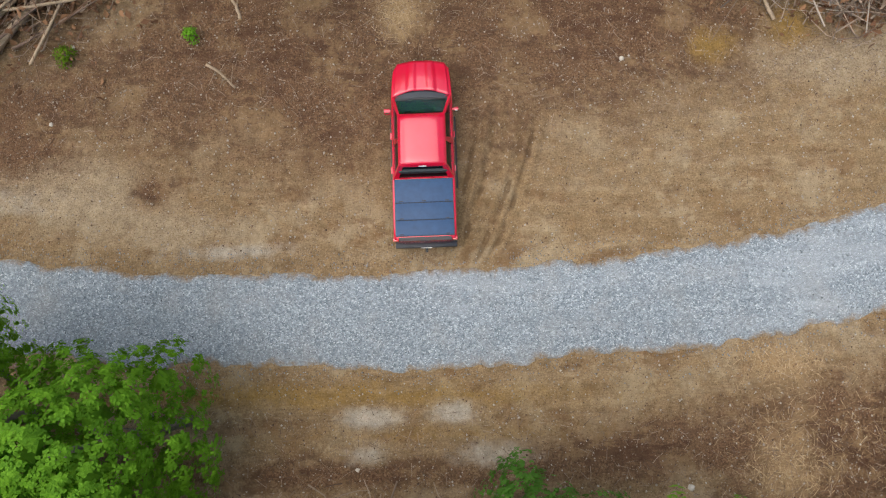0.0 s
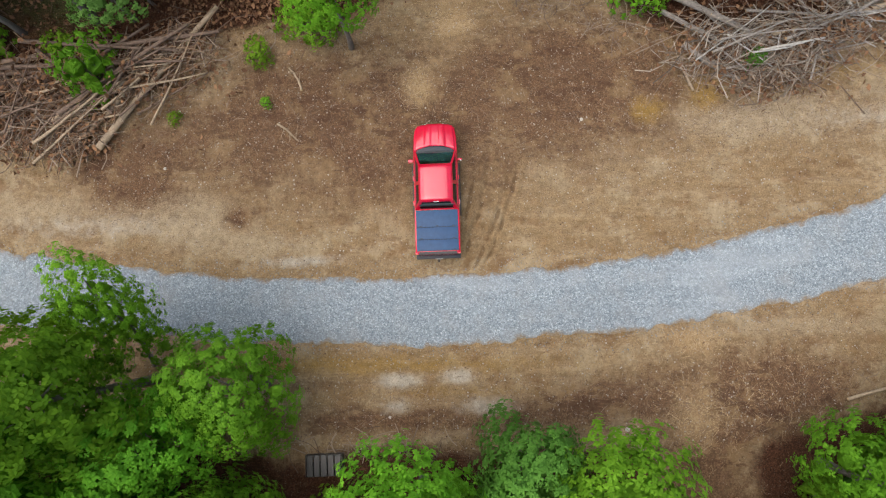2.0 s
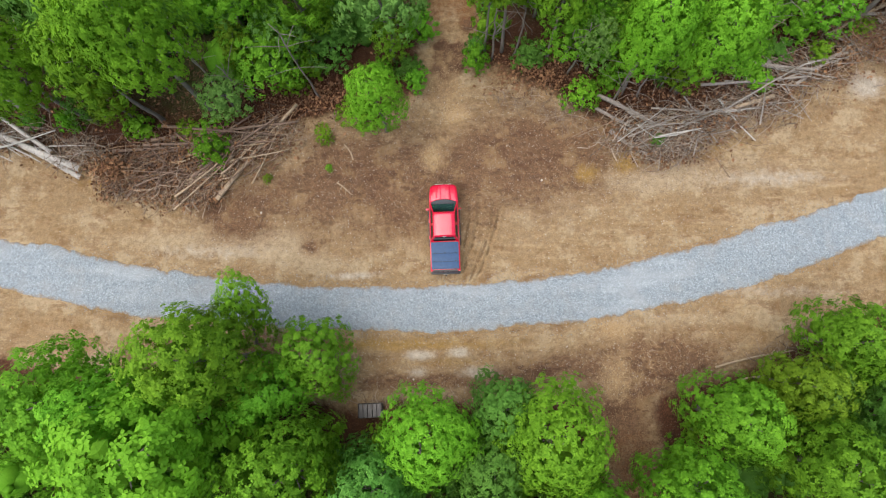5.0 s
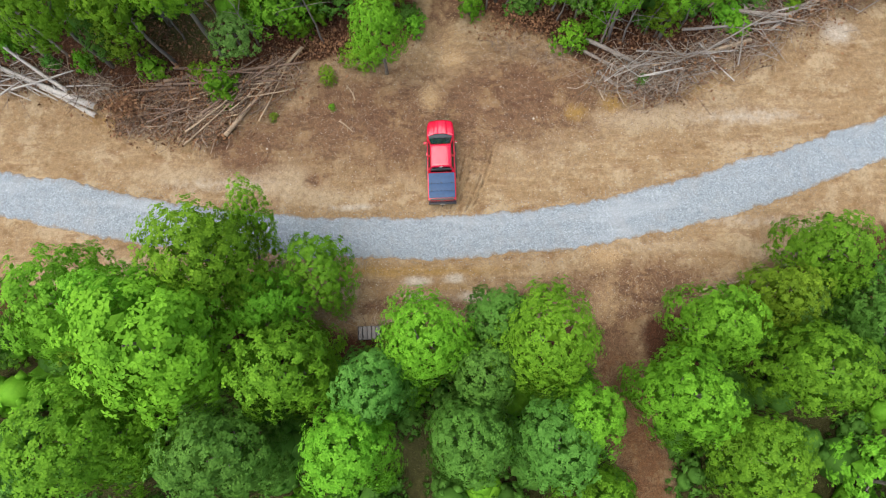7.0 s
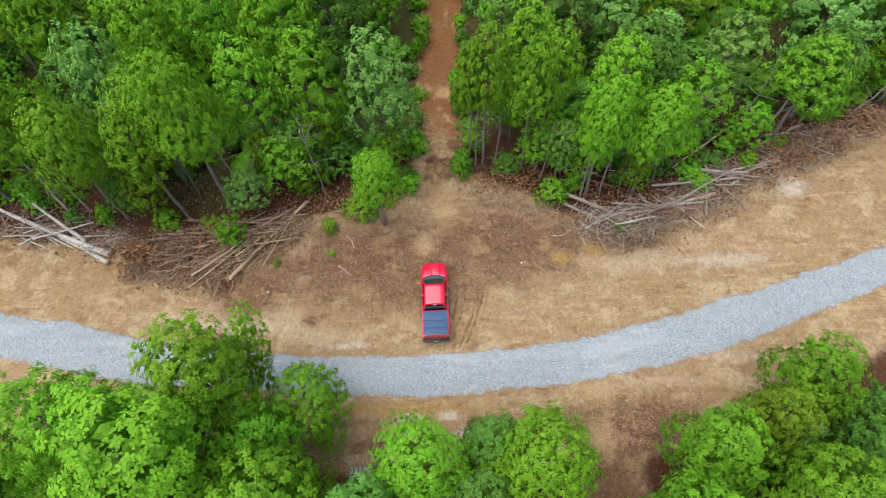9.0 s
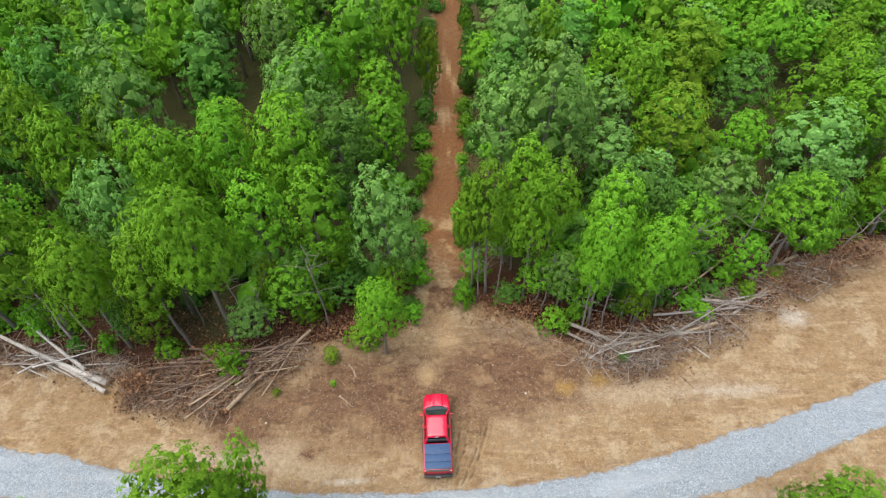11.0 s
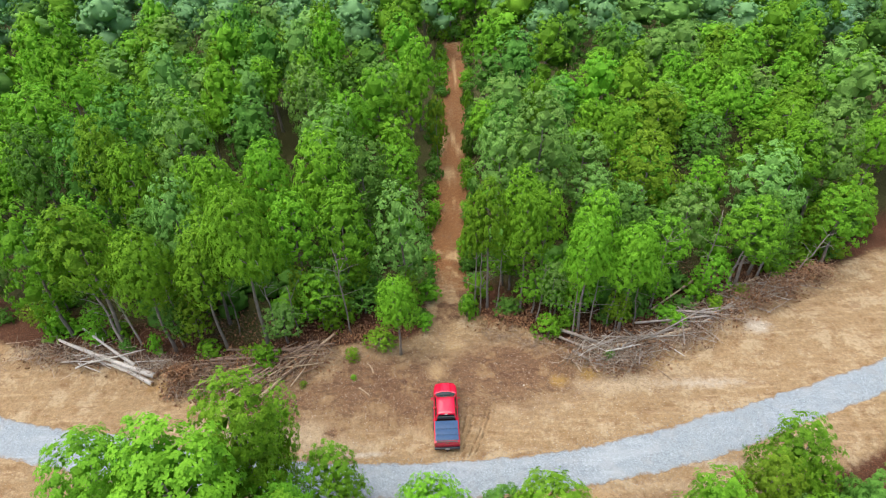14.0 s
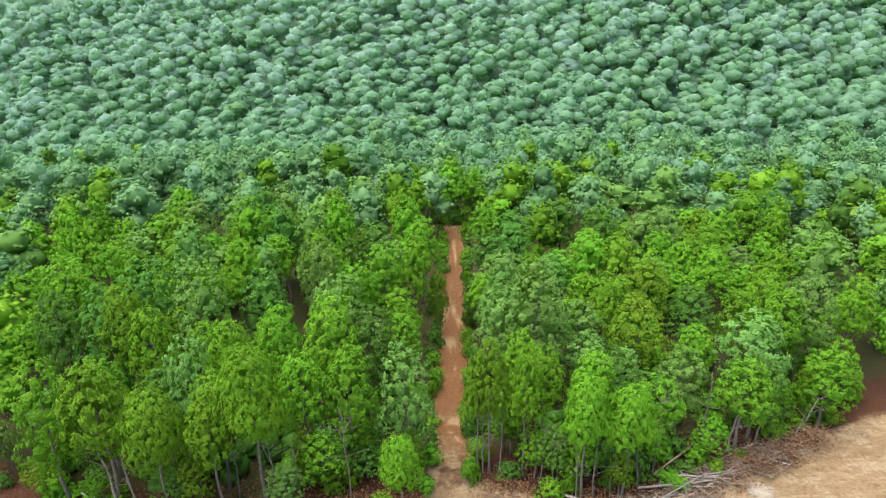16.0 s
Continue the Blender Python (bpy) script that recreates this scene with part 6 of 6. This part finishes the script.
def pebbles(name, n, seed, place, size, mat, label, kind="stuff"):
    rng = random.Random(seed)
    base = np.array([(1, 0, 0), (0, 1, 0), (-1, 0, 0), (0, -1, 0), (0, 0, 0.9)])
    tri = np.array([(0, 1, 4), (1, 2, 4), (2, 3, 4), (3, 0, 4), (2, 1, 0), (3, 2, 0)])
    vs, fs = [], []
    for k in range(n):
        x, y, z = place(rng)
        s = size[0] + (size[1] - size[0]) * rng.random() ** 3
        w = rng.uniform(0, 6.28)
        c, q = math.cos(w), math.sin(w)
        shape = base * [[s * rng.uniform(0.6, 1.3)] for _ in range(5)]
        shape = shape @ np.array([[c, q, 0], [-q, c, 0], [0, 0, 0.8]])
        vs.append(shape + (x, y, z + s * 0.25))
        fs.append(tri + 5 * k)
    ob = new(name, mesh_of(name, np.concatenate(vs), np.concatenate(fs), mat))
    tagged(ob, label, "stones" if mat is not DARK_LITTER else "litter", kind=kind)


def on_open(rng):
    x, y = open_ground(rng, -16, 18) if rng.random() < 0.75 else open_ground(rng)
    return x, y, z_at(x, y)


def on_road(rng):
    x = rng.uniform(-26, 26)
    up, lo = edge_at("road_up", x) + 0.25, edge_at("road_lo", x) - 0.25
    y = rng.uniform(lo, up) if rng.random() < 0.6 else rng.choice((up, lo)) + rng.gauss(0, 0.32)
    inside = lo + 0.35 < y < up - 0.35
    return x, y, float(terrain(x, y)) + (0.055 if inside else 0.0)


pebbles("pale_stones", 13000, 21, on_open, (0.009, 0.045), STONE, "small pale stones scattered over bare earth")
pebbles("bark_chips", 10000, 22, on_open, (0.010, 0.036), DARK_LITTER, "dark bark chips and clods on bare earth")
pebbles("loose_gravel", 9000, 23, on_road, (0.014, 0.034), GRAVEL, "loose grey gravel on and beside the road")


def sticks(name, n, seed, place, length, thick, mat, label):
    rng = random.Random(seed)
    ob = new(name, mesh_of(name, *random_sticks(n, rng, lambda: place(rng), length, thick, 0.02, 0.05, 3, 3), mat))
    tagged(ob, label, "litter", kind="stuff")


def in_litter(rng):
    while True:
        x, y = open_ground(rng, -20, 22)
        if y > 3.0 + 2.0 * rng.random() or y < -5.2 or rng.random() < 0.12:
            return x, y


def in_straw(rng):
    cx, cy, rx, ry = rng.choice(((11.0, -7.0, 1.5, 2.0), (11.0, -7.2, 1.2, 1.6), (11.0, -3.9, 1.4, 0.6), (13.8, -6.2, 3.0, 1.6), (-0.9, 8.0, 0.8, 1.0), (0.9, 10.9, 0.8, 0.35), (0.6, 12.5, 1.2, 2.5)))
    return cx + rng.gauss(0, 0.6) * rx, cy + rng.gauss(0, 0.6) * ry


sticks("twig_litter", 6500, 31, in_litter, (0.06, 0.45), (0.005, 0.013), TWIG, "dry broken twigs scattered on the earth")
sticks("straw_litter", 2800, 32, in_straw, (0.08, 0.42), (0.004, 0.010), STRAW, "dry straw and pale chips on the ground")

# a few stones large enough to pick out
for j, (sx, sy, sr) in enumerate(((-12.6, 4.3, 0.11), (6.6, 6.2, 0.12), (-12.0, 7.0, 0.09), (3.1, 2.7, 0.07), (-2.2, -7.0, 0.10), (8.0, -7.6, 0.16), (29.3, 12.0, 0.12))):
    bm = bmesh.new()
    bmesh.ops.create_icosphere(bm, subdivisions=2, radius=sr)
    for v in bm.verts:
        v.co *= 1 + 0.28 * noise.noise(v.co * (1.6 / sr) + Vector((j, 0, 0)))
        v.co.z *= 0.65
    me = bpy.data.meshes.new("stone")
    bm.to_mesh(me)
    bm.free()
    me.materials.append(STONE)
    ob = new("stone", me)
    ob.scale = (0.65, 0.65, 0.65)
    ob.location = (sx, sy, z_at(sx, sy) + sr * 0.15)
    tagged(ob, "pale rough stone lying on bare earth", "stone", "stones in the clearing")


CRATE_BLACK = simple("crate_black", (0.006, 0.006, 0.007), 0.35, vary=0.3)
# black slatted crate in the shade of the southern trees
crate = thing("plastic_crate", pose(-5.0, -8.95, float(terrain(-5.0, -8.95)) - 0.28, 0, 0, 2), "black slatted plastic crate at the foot of the bank", "crate")
for nm, dims in (("end_wall", (-0.80, -0.76, -0.45, 0.45, 0.0, 0.62)), ("end_wall", (0.76, 0.80, -0.45, 0.45, 0.0, 0.62)), ("floor_panel", (-0.76, 0.76, -0.45, 0.45, 0.05, 0.10))):
    bm = bmesh.new()
    box(bm, *dims)
    rounded(bm, 0.01)
    part(nm, bm, CRATE_BLACK, crate)
for s in (-1, 1):
    for k in range(4):
        bm = bmesh.new()
        box(bm, -0.76, 0.76, s * 0.43 - 0.02, s * 0.43 + 0.02, 0.06 + 0.15 * k, 0.16 + 0.15 * k)
        rounded(bm, 0.006)
        part("side_slat", bm, CRATE_BLACK, crate)
for k in range(5):
    bm = bmesh.new()
    box(bm, -0.74 + 0.30 * k, -0.48 + 0.30 * k, -0.41, 0.41, 0.585, 0.615)
    rounded(bm, 0.006)
    part("top_slat", bm, CRATE_BLACK, crate)
